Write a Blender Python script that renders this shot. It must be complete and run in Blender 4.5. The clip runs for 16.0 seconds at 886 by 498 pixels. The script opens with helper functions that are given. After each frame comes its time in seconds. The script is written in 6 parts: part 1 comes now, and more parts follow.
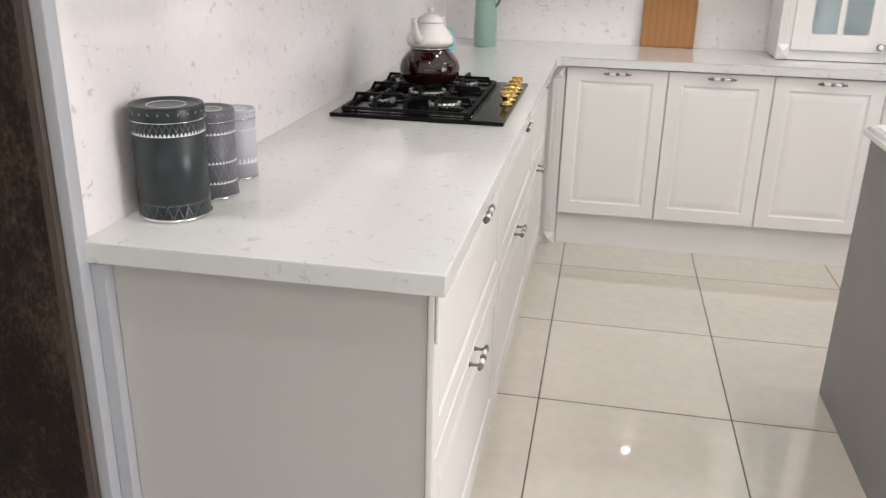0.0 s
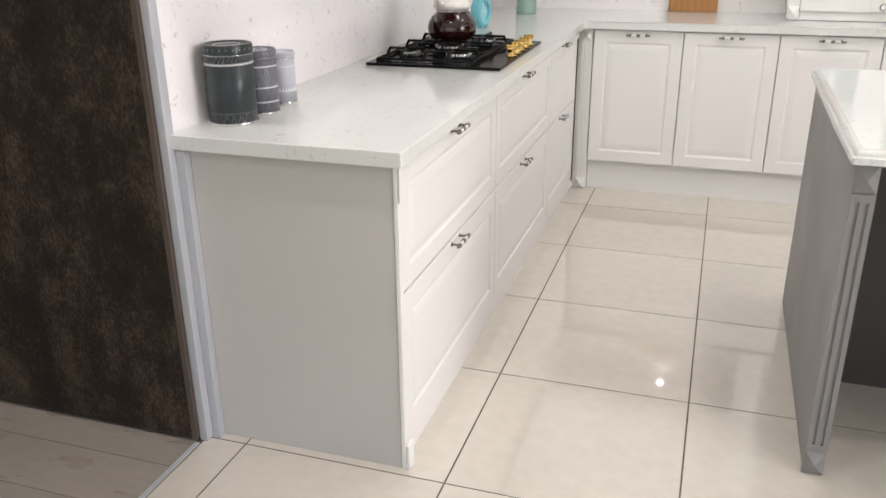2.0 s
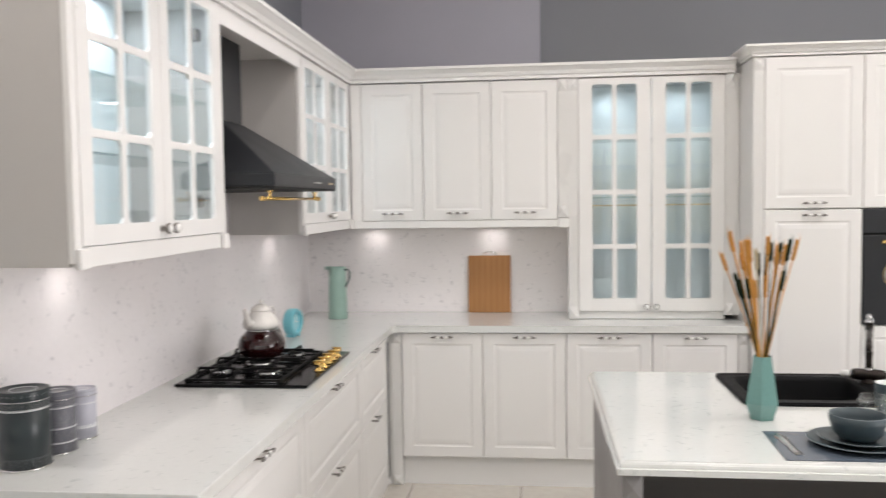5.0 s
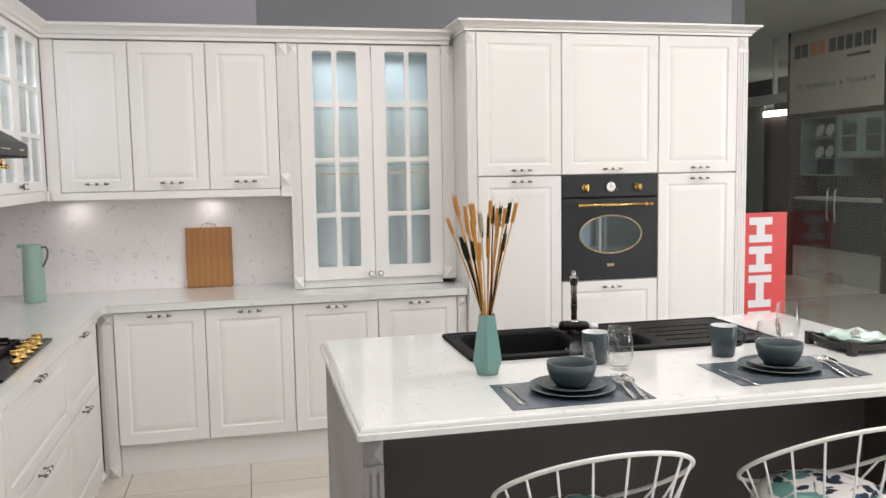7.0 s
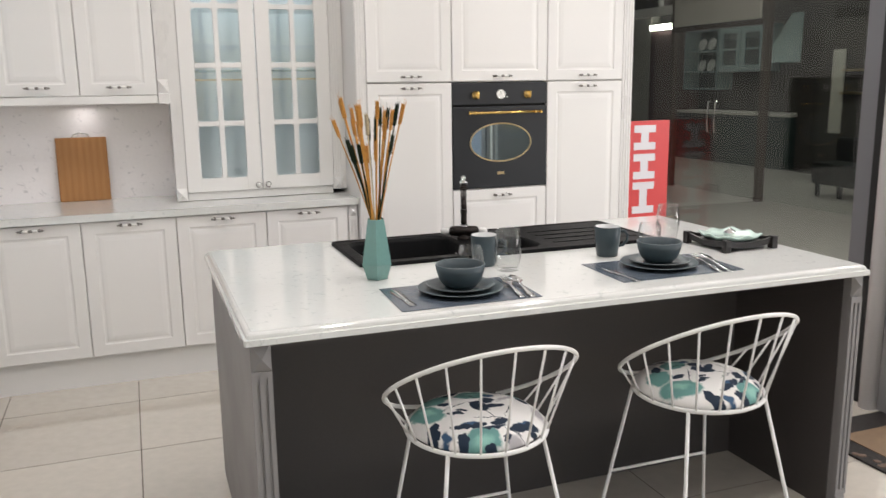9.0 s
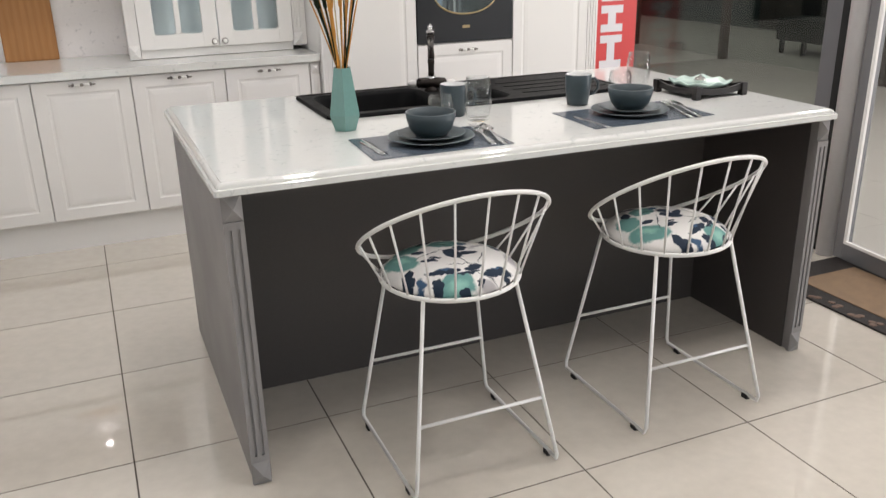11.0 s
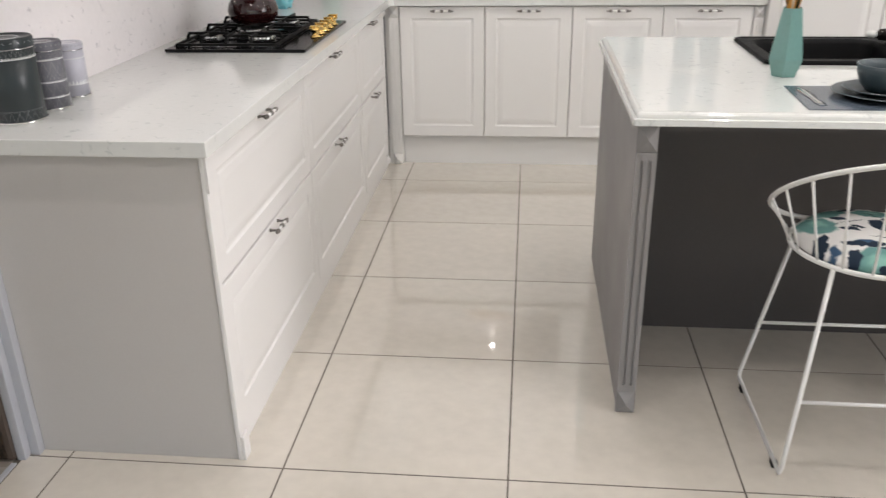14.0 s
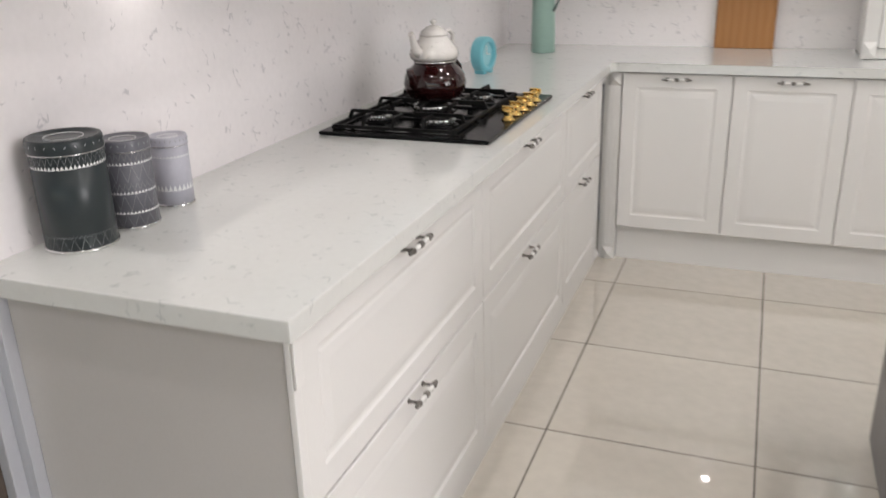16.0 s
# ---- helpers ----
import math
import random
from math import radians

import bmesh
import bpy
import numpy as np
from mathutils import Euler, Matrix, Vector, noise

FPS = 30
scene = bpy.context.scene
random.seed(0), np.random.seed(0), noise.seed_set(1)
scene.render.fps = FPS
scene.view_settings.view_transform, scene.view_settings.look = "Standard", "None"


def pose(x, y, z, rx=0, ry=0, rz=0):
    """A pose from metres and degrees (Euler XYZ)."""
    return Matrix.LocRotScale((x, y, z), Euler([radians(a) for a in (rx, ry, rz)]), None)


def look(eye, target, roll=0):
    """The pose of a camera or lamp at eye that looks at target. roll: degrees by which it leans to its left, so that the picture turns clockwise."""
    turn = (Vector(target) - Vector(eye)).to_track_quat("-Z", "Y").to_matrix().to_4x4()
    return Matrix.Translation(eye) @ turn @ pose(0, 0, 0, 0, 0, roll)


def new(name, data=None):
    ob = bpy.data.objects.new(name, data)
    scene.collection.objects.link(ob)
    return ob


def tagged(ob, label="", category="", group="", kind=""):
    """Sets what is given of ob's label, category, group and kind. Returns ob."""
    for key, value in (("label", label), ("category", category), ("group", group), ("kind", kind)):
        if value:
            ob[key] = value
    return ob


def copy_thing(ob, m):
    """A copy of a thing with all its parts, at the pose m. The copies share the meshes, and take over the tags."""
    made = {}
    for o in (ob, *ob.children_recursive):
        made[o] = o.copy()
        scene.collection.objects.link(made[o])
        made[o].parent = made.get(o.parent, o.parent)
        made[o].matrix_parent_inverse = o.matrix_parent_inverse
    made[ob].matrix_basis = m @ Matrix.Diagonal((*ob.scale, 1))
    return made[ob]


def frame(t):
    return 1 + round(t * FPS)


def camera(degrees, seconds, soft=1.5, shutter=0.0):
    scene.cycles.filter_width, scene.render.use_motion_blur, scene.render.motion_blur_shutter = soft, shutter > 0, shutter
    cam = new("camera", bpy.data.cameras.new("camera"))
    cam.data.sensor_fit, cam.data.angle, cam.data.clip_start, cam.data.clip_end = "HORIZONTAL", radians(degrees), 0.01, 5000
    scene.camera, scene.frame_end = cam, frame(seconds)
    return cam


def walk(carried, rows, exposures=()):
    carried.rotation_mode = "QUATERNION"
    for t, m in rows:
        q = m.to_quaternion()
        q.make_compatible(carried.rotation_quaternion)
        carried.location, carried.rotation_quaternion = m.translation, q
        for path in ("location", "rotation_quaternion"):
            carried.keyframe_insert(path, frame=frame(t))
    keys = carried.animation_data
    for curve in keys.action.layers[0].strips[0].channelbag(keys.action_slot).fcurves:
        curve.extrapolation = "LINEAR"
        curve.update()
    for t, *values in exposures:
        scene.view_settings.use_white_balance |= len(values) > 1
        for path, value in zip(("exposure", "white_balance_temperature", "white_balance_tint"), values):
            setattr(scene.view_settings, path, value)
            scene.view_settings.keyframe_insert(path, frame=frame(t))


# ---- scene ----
cam = camera(56.1, 16.0, 1.3, 0.4)
PATH = [
    (0, (0.002, -0.036, 1.388), (-0.342, 1.806, 0.686), 1.3),
    (0.5, (0.155, -0.145, 1.392), (-0.363, 1.659, 0.701), 0.4),
    (1, (0.228, -0.329, 1.384), (-0.357, 1.443, 0.664), -1.3),
    (1.5, (0.334, -0.461, 1.397), (-0.255, 1.287, 0.626), -1.9),
    (2, (0.461, -0.597, 1.404), (-0.122, 1.166, 0.66), -0.6),
    (2.5, (0.512, -0.682, 1.451), (-0.112, 1.132, 0.884), -0.7),
    (3, (0.518, -0.711, 1.501), (-0.132, 1.142, 1.119), -1.0),
    (3.5, (0.52, -0.721, 1.533), (-0.125, 1.153, 1.263), -0.9),
    (4, (0.527, -0.711, 1.561), (-0.072, 1.189, 1.384), -0.7),
    (4.5, (0.548, -0.701, 1.57), (0.072, 1.237, 1.444), -0.8),
    (5, (0.57, -0.689, 1.572), (0.35, 1.296, 1.459), -0.8),
    (5.2, (0.566, -0.669, 1.57), (0.457, 1.325, 1.458), -0.8),
    (7.3, (0.525, -0.621, 1.552), (1.012, 1.306, 1.329), -0.9),
    (7.5, (0.532, -0.62, 1.545), (1.039, 1.299, 1.299), -0.8),
    (8, (0.539, -0.616, 1.532), (1.102, 1.28, 1.233), -0.4),
    (8.5, (0.547, -0.602, 1.524), (1.152, 1.272, 1.179), -0.5),
    (9, (0.552, -0.6, 1.512), (1.233, 1.239, 1.118), -0.8),
    (9.5, (0.546, -0.595, 1.499), (1.307, 1.198, 1.045), -1.2),
    (10, (0.532, -0.609, 1.487), (1.308, 1.158, 0.964), -1.3),
    (10.2, (0.53, -0.605, 1.477), (1.3, 1.154, 0.92), -1.3),
    (12.3, (0.513, -0.575, 1.444), (1.134, 1.138, 0.621), -0.6),
    (12.5, (0.504, -0.583, 1.445), (1.085, 1.15, 0.635), -0.1),
    (13, (0.529, -0.64, 1.453), (0.9, 1.169, 0.684), 0.7),
    (13.5, (0.52, -0.652, 1.426), (0.555, 1.196, 0.662), 0.2),
    (14, (0.507, -0.618, 1.417), (0.317, 1.206, 0.621), -0.9),
    (14.5, (0.478, -0.492, 1.421), (0.192, 1.326, 0.638), -0.6),
    (15, (0.402, -0.277, 1.43), (0.051, 1.542, 0.676), -0.6),
    (15.5, (0.367, -0.067, 1.395), (-0.096, 1.731, 0.652), -1.2),
    (16, (0.397, 0.196, 1.415), (-0.283, 1.941, 0.712), -1.6),
]
walk(cam, [(t, look(eye, target, roll)) for t, eye, target, roll in PATH],
     [(0, -0.08), (0.6, -0.10), (1.5, 0.03), (2.2, 0.03), (3.5, -0.07), (5, -0.19), (7.5, -0.21), (8.5, -0.24), (9.5, -0.38), (10, -0.39), (12.5, -0.21), (13.5, -0.33), (14.5, -0.09), (15.5, -0.18), (16, -0.30)])
LAMP_W, EAST_FILL_W = 13.4, 260.0
# downlights as x, y and share of LAMP_W: the display is lit, the aisle before it is dim
DOWNLIGHTS = [(0.3, -3.2, 0.10), (1.5, -3.2, 0.15), (2.7, -3.2, 0.20), (0.3, -1.2, 0.45), (1.5, -1.2, 0.40), (2.7, -1.2, 0.60),
              (-0.25, 0.5, 1.25), (1.5, 0.8, 0.85), (2.7, 0.8, 1.0), (0.4, 2.4, 1.0), (1.5, 2.6, 0.9), (2.9, 2.0, 1.95)]

# ---- light ----
world = bpy.data.worlds.new("world")
scene.world = world
world.use_nodes = True
wn = world.node_tree.nodes
sky = wn.new("ShaderNodeTexSky")
sky.sky_type, sky.sun_disc = "NISHITA", False
sky.sun_elevation, sky.sun_rotation = radians(40), radians(200)
world.node_tree.links.new(sky.outputs[0], wn["Background"].inputs[0])
wn["Background"].inputs[1].default_value = 0.25


def lamp(name, x, y, z, size, watts, color=(1, 0.95, 0.925), rx=0.0, ry=0.0, shape="DISK", size_y=None, spread=180):
    d = bpy.data.lights.new(name, "AREA")
    d.shape, d.size, d.energy, d.color = shape, size, watts, color
    if size_y:
        d.size_y = size_y
    d.spread = radians(spread)
    o = new(name, d)
    o.matrix_world = pose(x, y, z, rx, ry, 0)
    return o


CEIL = 3.3
for lx, ly, share in DOWNLIGHTS:
    lamp("downlight_lamp", lx, ly, CEIL - 0.03, 0.14, LAMP_W * share)
for lx, ly in ((-2.6, -3.4), (-2.6, -1.4), (5.6, 0.5), (5.6, 3.2), (5.6, 6.0)):
    lamp("hall_lamp", lx, ly, CEIL - 0.03, 0.5, LAMP_W * (3.4 if lx > 0 else 0.7))
# unseen area lamp added in the mall to brighten the fronts facing east
lamp("mall_daylight", 7.65, -0.8, 1.72, 2.9, EAST_FILL_W, (1, 0.97, 0.985), 0, 90, "RECTANGLE", 2.9)
for lx, ly in ((9.2, 8.2), (9.2, 11.6)):
    lamp("far_shop_lamp", lx, ly, CEIL - 0.03, 0.5, LAMP_W * 2.6)
# spots under the wall cabinets
for lx, ly in ((-0.40, 4.27), (0.32, 4.27), (-0.74, 1.62), (-0.74, 3.58)):
    lamp("cabinet_spot_lamp", lx, ly, 1.412, 0.038, 0.2, (1, 0.94, 0.92), spread=172)
# cool strips inside the glass cabinets
for lx, ly in ((1.01, 4.17), (1.41, 4.17)):
    lamp("cabinet_inner_lamp", lx, ly, 2.20, 0.12, 0.7, (0.84, 0.93, 1.0))
for lx, ly in ((-0.66, 1.38), (-0.66, 1.8), (-0.66, 3.28), (-0.66, 3.75)):
    lamp("cabinet_inner_lamp", lx - 0.04, ly, 2.226, 0.14, 1.7, (0.84, 0.93, 1.0))


# ---- materials ----
def material(name, color, rough=0.5, metal=0.0, var=0.06, scale=6.0, fine=90.0, bump=0.05, coat=0.0, rvar=0.08, trans=0.0, ior=1.45, stretch=(1, 1, 1), spec=0.5):
    m = bpy.data.materials.new(name)
    m.use_nodes = True
    n, l = m.node_tree.nodes, m.node_tree.links
    b = n["Principled BSDF"]
    tc = n.new("ShaderNodeTexCoord")
    mp = n.new("ShaderNodeMapping")
    mp.inputs["Scale"].default_value = stretch
    l.new(tc.outputs["Object"], mp.inputs[0])
    big, small = n.new("ShaderNodeTexNoise"), n.new("ShaderNodeTexNoise")
    big.inputs["Scale"].default_value, small.inputs["Scale"].default_value = scale, fine
    big.inputs["Detail"].default_value, small.inputs["Detail"].default_value = 4, 3
    l.new(mp.outputs[0], big.inputs[0]), l.new(mp.outputs[0], small.inputs[0])
    add = n.new("ShaderNodeMath")
    add.operation = "ADD"
    l.new(big.outputs[0], add.inputs[0]), l.new(small.outputs[0], add.inputs[1])
    ramp = n.new("ShaderNodeMapRange")
    ramp.inputs[1].default_value, ramp.inputs[2].default_value = 0.6, 1.4
    ramp.inputs[3].default_value, ramp.inputs[4].default_value = 1 - var, 1 + var
    l.new(add.outputs[0], ramp.inputs[0])
    mix = n.new("ShaderNodeMix")
    mix.data_type, mix.blend_type = "RGBA", "MULTIPLY"
    mix.inputs[0].default_value = 1
    mix.inputs[6].default_value = (*color, 1)
    l.new(ramp.outputs[0], mix.inputs[7])
    l.new(mix.outputs[2], b.inputs["Base Color"])
    rr = n.new("ShaderNodeMapRange")
    rr.inputs[1].default_value, rr.inputs[2].default_value = 0.3, 0.7
    rr.inputs[3].default_value, rr.inputs[4].default_value = max(0.0, rough * (1 - rvar)), min(1, rough * (1 + rvar))
    l.new(big.outputs[0], rr.inputs[0]), l.new(rr.outputs[0], b.inputs["Roughness"])
    if bump:
        bp = n.new("ShaderNodeBump")
        bp.inputs["Strength"].default_value, bp.inputs["Distance"].default_value = bump, 0.002
        l.new(small.outputs[0], bp.inputs["Height"]), l.new(bp.outputs[0], b.inputs["Normal"])
    b.inputs["Metallic"].default_value = metal
    b.inputs["Coat Weight"].default_value = coat
    b.inputs["Coat Roughness"].default_value = 0.05
    b.inputs["Transmission Weight"].default_value = trans
    b.inputs["IOR"].default_value = ior
    b.inputs["Specular IOR Level"].default_value = spec
    m["mix"] = mix.name
    return m


def tint(m, socket):
    """Feeds another colour into a material in place of its plain one."""
    m.node_tree.links.new(socket, m.node_tree.nodes[m["mix"]].inputs[6])


def quartz(name, base, fleck, amount, rough, coat=0.0):
    m = material(name, base, rough, var=0.03, scale=3, fine=60, bump=0.0, rvar=0.25, coat=coat)
    n, l = m.node_tree.nodes, m.node_tree.links
    tc = n.new("ShaderNodeTexCoord")
    warp = n.new("ShaderNodeTexNoise")
    warp.inputs["Scale"].default_value, warp.inputs["Detail"].default_value = 9, 5
    l.new(tc.outputs["Object"], warp.inputs[0])
    mixv = n.new("ShaderNodeMix")
    mixv.data_type = "RGBA"
    mixv.inputs[0].default_value = 0.12
    l.new(tc.outputs["Object"], mixv.inputs[6]), l.new(warp.outputs[1], mixv.inputs[7])
    # short broken grey flecks: thin lines of a stretched cell pattern, kept in patches only
    cell = n.new("ShaderNodeTexVoronoi")
    cell.feature = "DISTANCE_TO_EDGE"
    cell.inputs["Scale"].default_value = 29
    l.new(mixv.outputs[2], cell.inputs[0])
    thin = n.new("ShaderNodeMapRange")
    thin.inputs[1].default_value, thin.inputs[2].default_value = 0.0, 0.085
    thin.inputs[3].default_value, thin.inputs[4].default_value = 1, 0
    l.new(cell.outputs[0], thin.inputs[0])
    patch = n.new("ShaderNodeTexNoise")
    patch.inputs["Scale"].default_value, patch.inputs["Detail"].default_value = 33, 2
    l.new(tc.outputs["Object"], patch.inputs[0])
    keep = n.new("ShaderNodeMapRange")
    keep.inputs[1].default_value, keep.inputs[2].default_value = 0.59, 0.66
    l.new(patch.outputs[0], keep.inputs[0])
    mul = n.new("ShaderNodeMath")
    mul.operation = "MULTIPLY"
    l.new(thin.outputs[0], mul.inputs[0]), l.new(keep.outputs[0], mul.inputs[1])
    mul2 = n.new("ShaderNodeMath")
    mul2.operation = "MULTIPLY"
    mul2.inputs[1].default_value = amount
    l.new(mul.outputs[0], mul2.inputs[0])
    mix = n.new("ShaderNodeMix")
    mix.data_type = "RGBA"
    mix.inputs[6].default_value, mix.inputs[7].default_value = (*base, 1), (*fleck, 1)
    l.new(mul2.outputs[0], mix.inputs[0])
    tint(m, mix.outputs[2])
    return m


def by_object(m, spread):
    """Lets each piece differ a little in tone."""
    n, l = m.node_tree.nodes, m.node_tree.links
    base = tuple(n[m["mix"]].inputs[6].default_value)
    info = n.new("ShaderNodeObjectInfo")
    r = n.new("ShaderNodeMapRange")
    r.inputs[3].default_value, r.inputs[4].default_value = 1 - spread, 1 + spread
    l.new(info.outputs["Random"], r.inputs[0])
    mix = n.new("ShaderNodeMix")
    mix.data_type, mix.blend_type = "RGBA", "MULTIPLY"
    mix.inputs[0].default_value = 1
    mix.inputs[6].default_value = base
    l.new(r.outputs[0], mix.inputs[7])
    tint(m, mix.outputs[2])
    return m


WHITE = material("white_lacquer", (0.80, 0.785, 0.77), 0.32, var=0.015, scale=2.5, fine=160, bump=0.02, rvar=0.2)
# white side boards, with the shade they stand in mixed into the colour
SIDE = material("shaded_white_board", (0.53, 0.507, 0.488), 0.42, var=0.025, scale=3, fine=200, bump=0.03)
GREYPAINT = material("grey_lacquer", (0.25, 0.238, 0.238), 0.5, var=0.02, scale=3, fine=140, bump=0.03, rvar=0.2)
# the island's grey again, with the knee space's shade put into the colour
SHADEDGREY = material("grey_lacquer_shaded", (0.066, 0.058, 0.056), 0.45, var=0.06, scale=3, fine=140, bump=0.03)
QUARTZ = quartz("quartz_top", (0.695, 0.70, 0.68), (0.36, 0.39, 0.39), 0.46, 0.05, 0.2)
SPLASH = quartz("quartz_splash", (0.84, 0.805, 0.81), (0.30, 0.29, 0.32), 0.44, 0.2)
TILE = by_object(material("floor_tile_glaze", (0.63, 0.583, 0.512), 0.016, var=0.07, scale=1.7, fine=22, bump=0.0, rvar=0.5, spec=0.9, coat=1.0), 0.02)
GROUT = material("grout", (0.12, 0.10, 0.085), 0.9, var=0.2)
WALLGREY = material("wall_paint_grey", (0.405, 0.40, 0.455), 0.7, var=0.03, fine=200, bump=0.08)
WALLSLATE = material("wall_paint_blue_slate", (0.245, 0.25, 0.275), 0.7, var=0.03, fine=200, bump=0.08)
WALLDARK = material("wall_paint_slate", (0.20, 0.20, 0.215), 0.7, var=0.03, fine=200, bump=0.08)
WALLWHITE = material("wall_paint_white", (0.72, 0.71, 0.69), 0.7, var=0.03, fine=200, bump=0.06)
CEILING = material("ceiling_paint", (0.78, 0.77, 0.75), 0.8, var=0.02, fine=120, bump=0.06)
ALU = material("brushed_aluminium", (0.50, 0.51, 0.545), 0.42, metal=0.25, var=0.05, fine=300, bump=0.03, stretch=(8, 8, 0.3))
STEEL = material("polished_steel", (0.72, 0.72, 0.72), 0.14, metal=1.0, var=0.04, bump=0.0)
PEWTER = material("antique_pewter", (0.23, 0.215, 0.20), 0.34, metal=0.9, var=0.35, scale=120, fine=400, bump=0.25)
PORCELAIN = material("porcelain", (0.84, 0.83, 0.81), 0.12, var=0.01, bump=0.0, coat=0.4)
BRASS = material("polished_brass", (0.83, 0.56, 0.20), 0.2, metal=1.0, var=0.06, bump=0.02)
OLDBRASS = material("aged_brass", (0.55, 0.42, 0.24), 0.3, metal=1.0, var=0.1, bump=0.05)
ENAMEL = material("black_enamel", (0.005, 0.005, 0.0055), 0.14, spec=0.16, var=0.15, fine=300, bump=0.03)
ANTHRACITE = material("anthracite_enamel", (0.017, 0.0185, 0.022), 0.42, var=0.12, fine=350, bump=0.04)
IRON = material("cast_iron", (0.006, 0.006, 0.006), 0.5, spec=0.2, var=0.3, fine=260, bump=0.35)
BLACK = material("black_gap", (0.012, 0.012, 0.012), 0.8)
WOODEDGE = material("brown_edge_band", (0.085, 0.064, 0.052), 0.55, var=0.35, scale=9, fine=80, bump=0.1, stretch=(6, 6, 0.5))


def glass(name, color=(0.96, 0.98, 0.98), rough=0.0, reflect=0.0, power=4.0):
    """Thin glazing: mostly clear, with a true glossy film that grows at grazing angles."""
    m = bpy.data.materials.new(name)
    m.use_nodes = True
    n, l = m.node_tree.nodes, m.node_tree.links
    n.remove(n["Principled BSDF"])
    t, g, mx = n.new("ShaderNodeBsdfTransparent"), n.new("ShaderNodeBsdfGlossy"), n.new("ShaderNodeMixShader")
    t.inputs[0].default_value = (*color, 1)
    g.inputs["Roughness"].default_value = rough
    fr = n.new("ShaderNodeLayerWeight")
    fr.inputs[0].default_value = 0.5
    pw = n.new("ShaderNodeMath")
    pw.operation = "POWER"
    pw.inputs[1].default_value = power
    l.new(fr.outputs["Facing"], pw.inputs[0])
    s = n.new("ShaderNodeMath")
    s.operation = "ADD"
    s.use_clamp = True
    s.inputs[1].default_value = 0.03 + reflect
    l.new(pw.outputs[0], s.inputs[0]), l.new(s.outputs[0], mx.inputs[0])
    l.new(t.outputs[0], mx.inputs[1]), l.new(g.outputs[0], mx.inputs[2])
    l.new(mx.outputs[0], n["Material Output"].inputs[0])
    return m


PANE = glass("cabinet_glass", (0.94, 0.97, 0.98), 0.0, 0.0)
SHOPGLASS = glass("shop_glass", (0.73, 0.765, 0.735), 0.0, 0.0, 5.5)
FARGLASS = glass("far_shop_glass", (0.90, 0.92, 0.91), 0.0, 0.0)
SHELFGLASS = glass("shelf_glass", (0.88, 0.94, 0.94), 0.2, 0.0)


def rust_panel():
    m = material("rusted_metal_laminate", (0.04, 0.03, 0.024), 0.62, spec=0.3, var=0.25, scale=5, fine=60, bump=0.12, rvar=0.3)
    n, l = m.node_tree.nodes, m.node_tree.links
    tc = n.new("ShaderNodeTexCoord")
    mp = n.new("ShaderNodeMapping")
    mp.inputs["Scale"].default_value = (1.6, 1.6, 1.0)
    l.new(tc.outputs["Object"], mp.inputs[0])
    a = n.new("ShaderNodeTexNoise")
    a.inputs["Scale"].default_value, a.inputs["Detail"].default_value, a.inputs["Roughness"].default_value = 3.6, 15, 0.80
    l.new(mp.outputs[0], a.inputs[0])
    mp2 = n.new("ShaderNodeMapping")
    mp2.inputs["Scale"].default_value = (150, 150, 90)
    l.new(tc.outputs["Object"], mp2.inputs[0])
    s = n.new("ShaderNodeTexNoise")
    s.inputs["Scale"].default_value, s.inputs["Detail"].default_value = 1.0, 6
    l.new(mp2.outputs[0], s.inputs[0])
    mm = n.new("ShaderNodeMath")
    mm.operation = "MULTIPLY_ADD"
    mm.inputs[1].default_value = 0.40
    l.new(s.outputs[0], mm.inputs[0]), l.new(a.outputs[0], mm.inputs[2])
    r = n.new("ShaderNodeValToRGB")
    e = r.color_ramp.elements
    e[0].position, e[0].color = 0.53, (0.010, 0.007, 0.0055, 1)
    e[1].position, e[1].color = 0.92, (0.098, 0.068, 0.048, 1)
    k = e.new(0.69)
    k.color = (0.021, 0.0145, 0.0102, 1)
    l.new(mm.outputs[0], r.inputs[0])
    tint(m, r.outputs[0])
    return m


RUST = rust_panel()


# ---- mesh tools ----
def add_box(bm, x0, x1, y0, y1, z0, z1, bevel=0.0, mat=0):
    v = [bm.verts.new((x, y, z)) for z in (z0, z1) for y in (y0, y1) for x in (x0, x1)]
    fs = [bm.faces.new([v[i] for i in q]) for q in ((0, 2, 3, 1), (4, 5, 7, 6), (0, 1, 5, 4), (2, 6, 7, 3), (0, 4, 6, 2), (1, 3, 7, 5))]
    for f in fs:
        f.material_index = mat
    if bevel:
        es = list({e for f in fs for e in f.edges})
        out = bmesh.ops.bevel(bm, geom=es, offset=bevel, segments=2, profile=0.6, affect="EDGES")
        for f in out["faces"]:
            f.material_index = mat
    return v


def box(x0, x1, y0, y1, z0, z1, bevel=0.0):
    bm = bmesh.new()
    add_box(bm, x0, x1, y0, y1, z0, z1, bevel)
    return bm


def add_lathe(bm, profile, n=28, m=None, mat=0, smooth=True, cap0=True, cap1=True):
    """Turns (radius, height) pairs round z."""
    m = m or Matrix.Identity(4)
    rings = []
    for r, z in profile:
        rings.append([bm.verts.new(m @ Vector((r * math.cos(2 * math.pi * i / n), r * math.sin(2 * math.pi * i / n), z))) for i in range(n)])
    for a, b in zip(rings, rings[1:]):
        for i in range(n):
            f = bm.faces.new((a[i], a[(i + 1) % n], b[(i + 1) % n], b[i]))
            f.smooth, f.material_index = smooth, mat
    if cap0:
        bm.faces.new(rings[0][::-1]).material_index = mat
    if cap1:
        bm.faces.new(rings[-1]).material_index = mat
    return bm


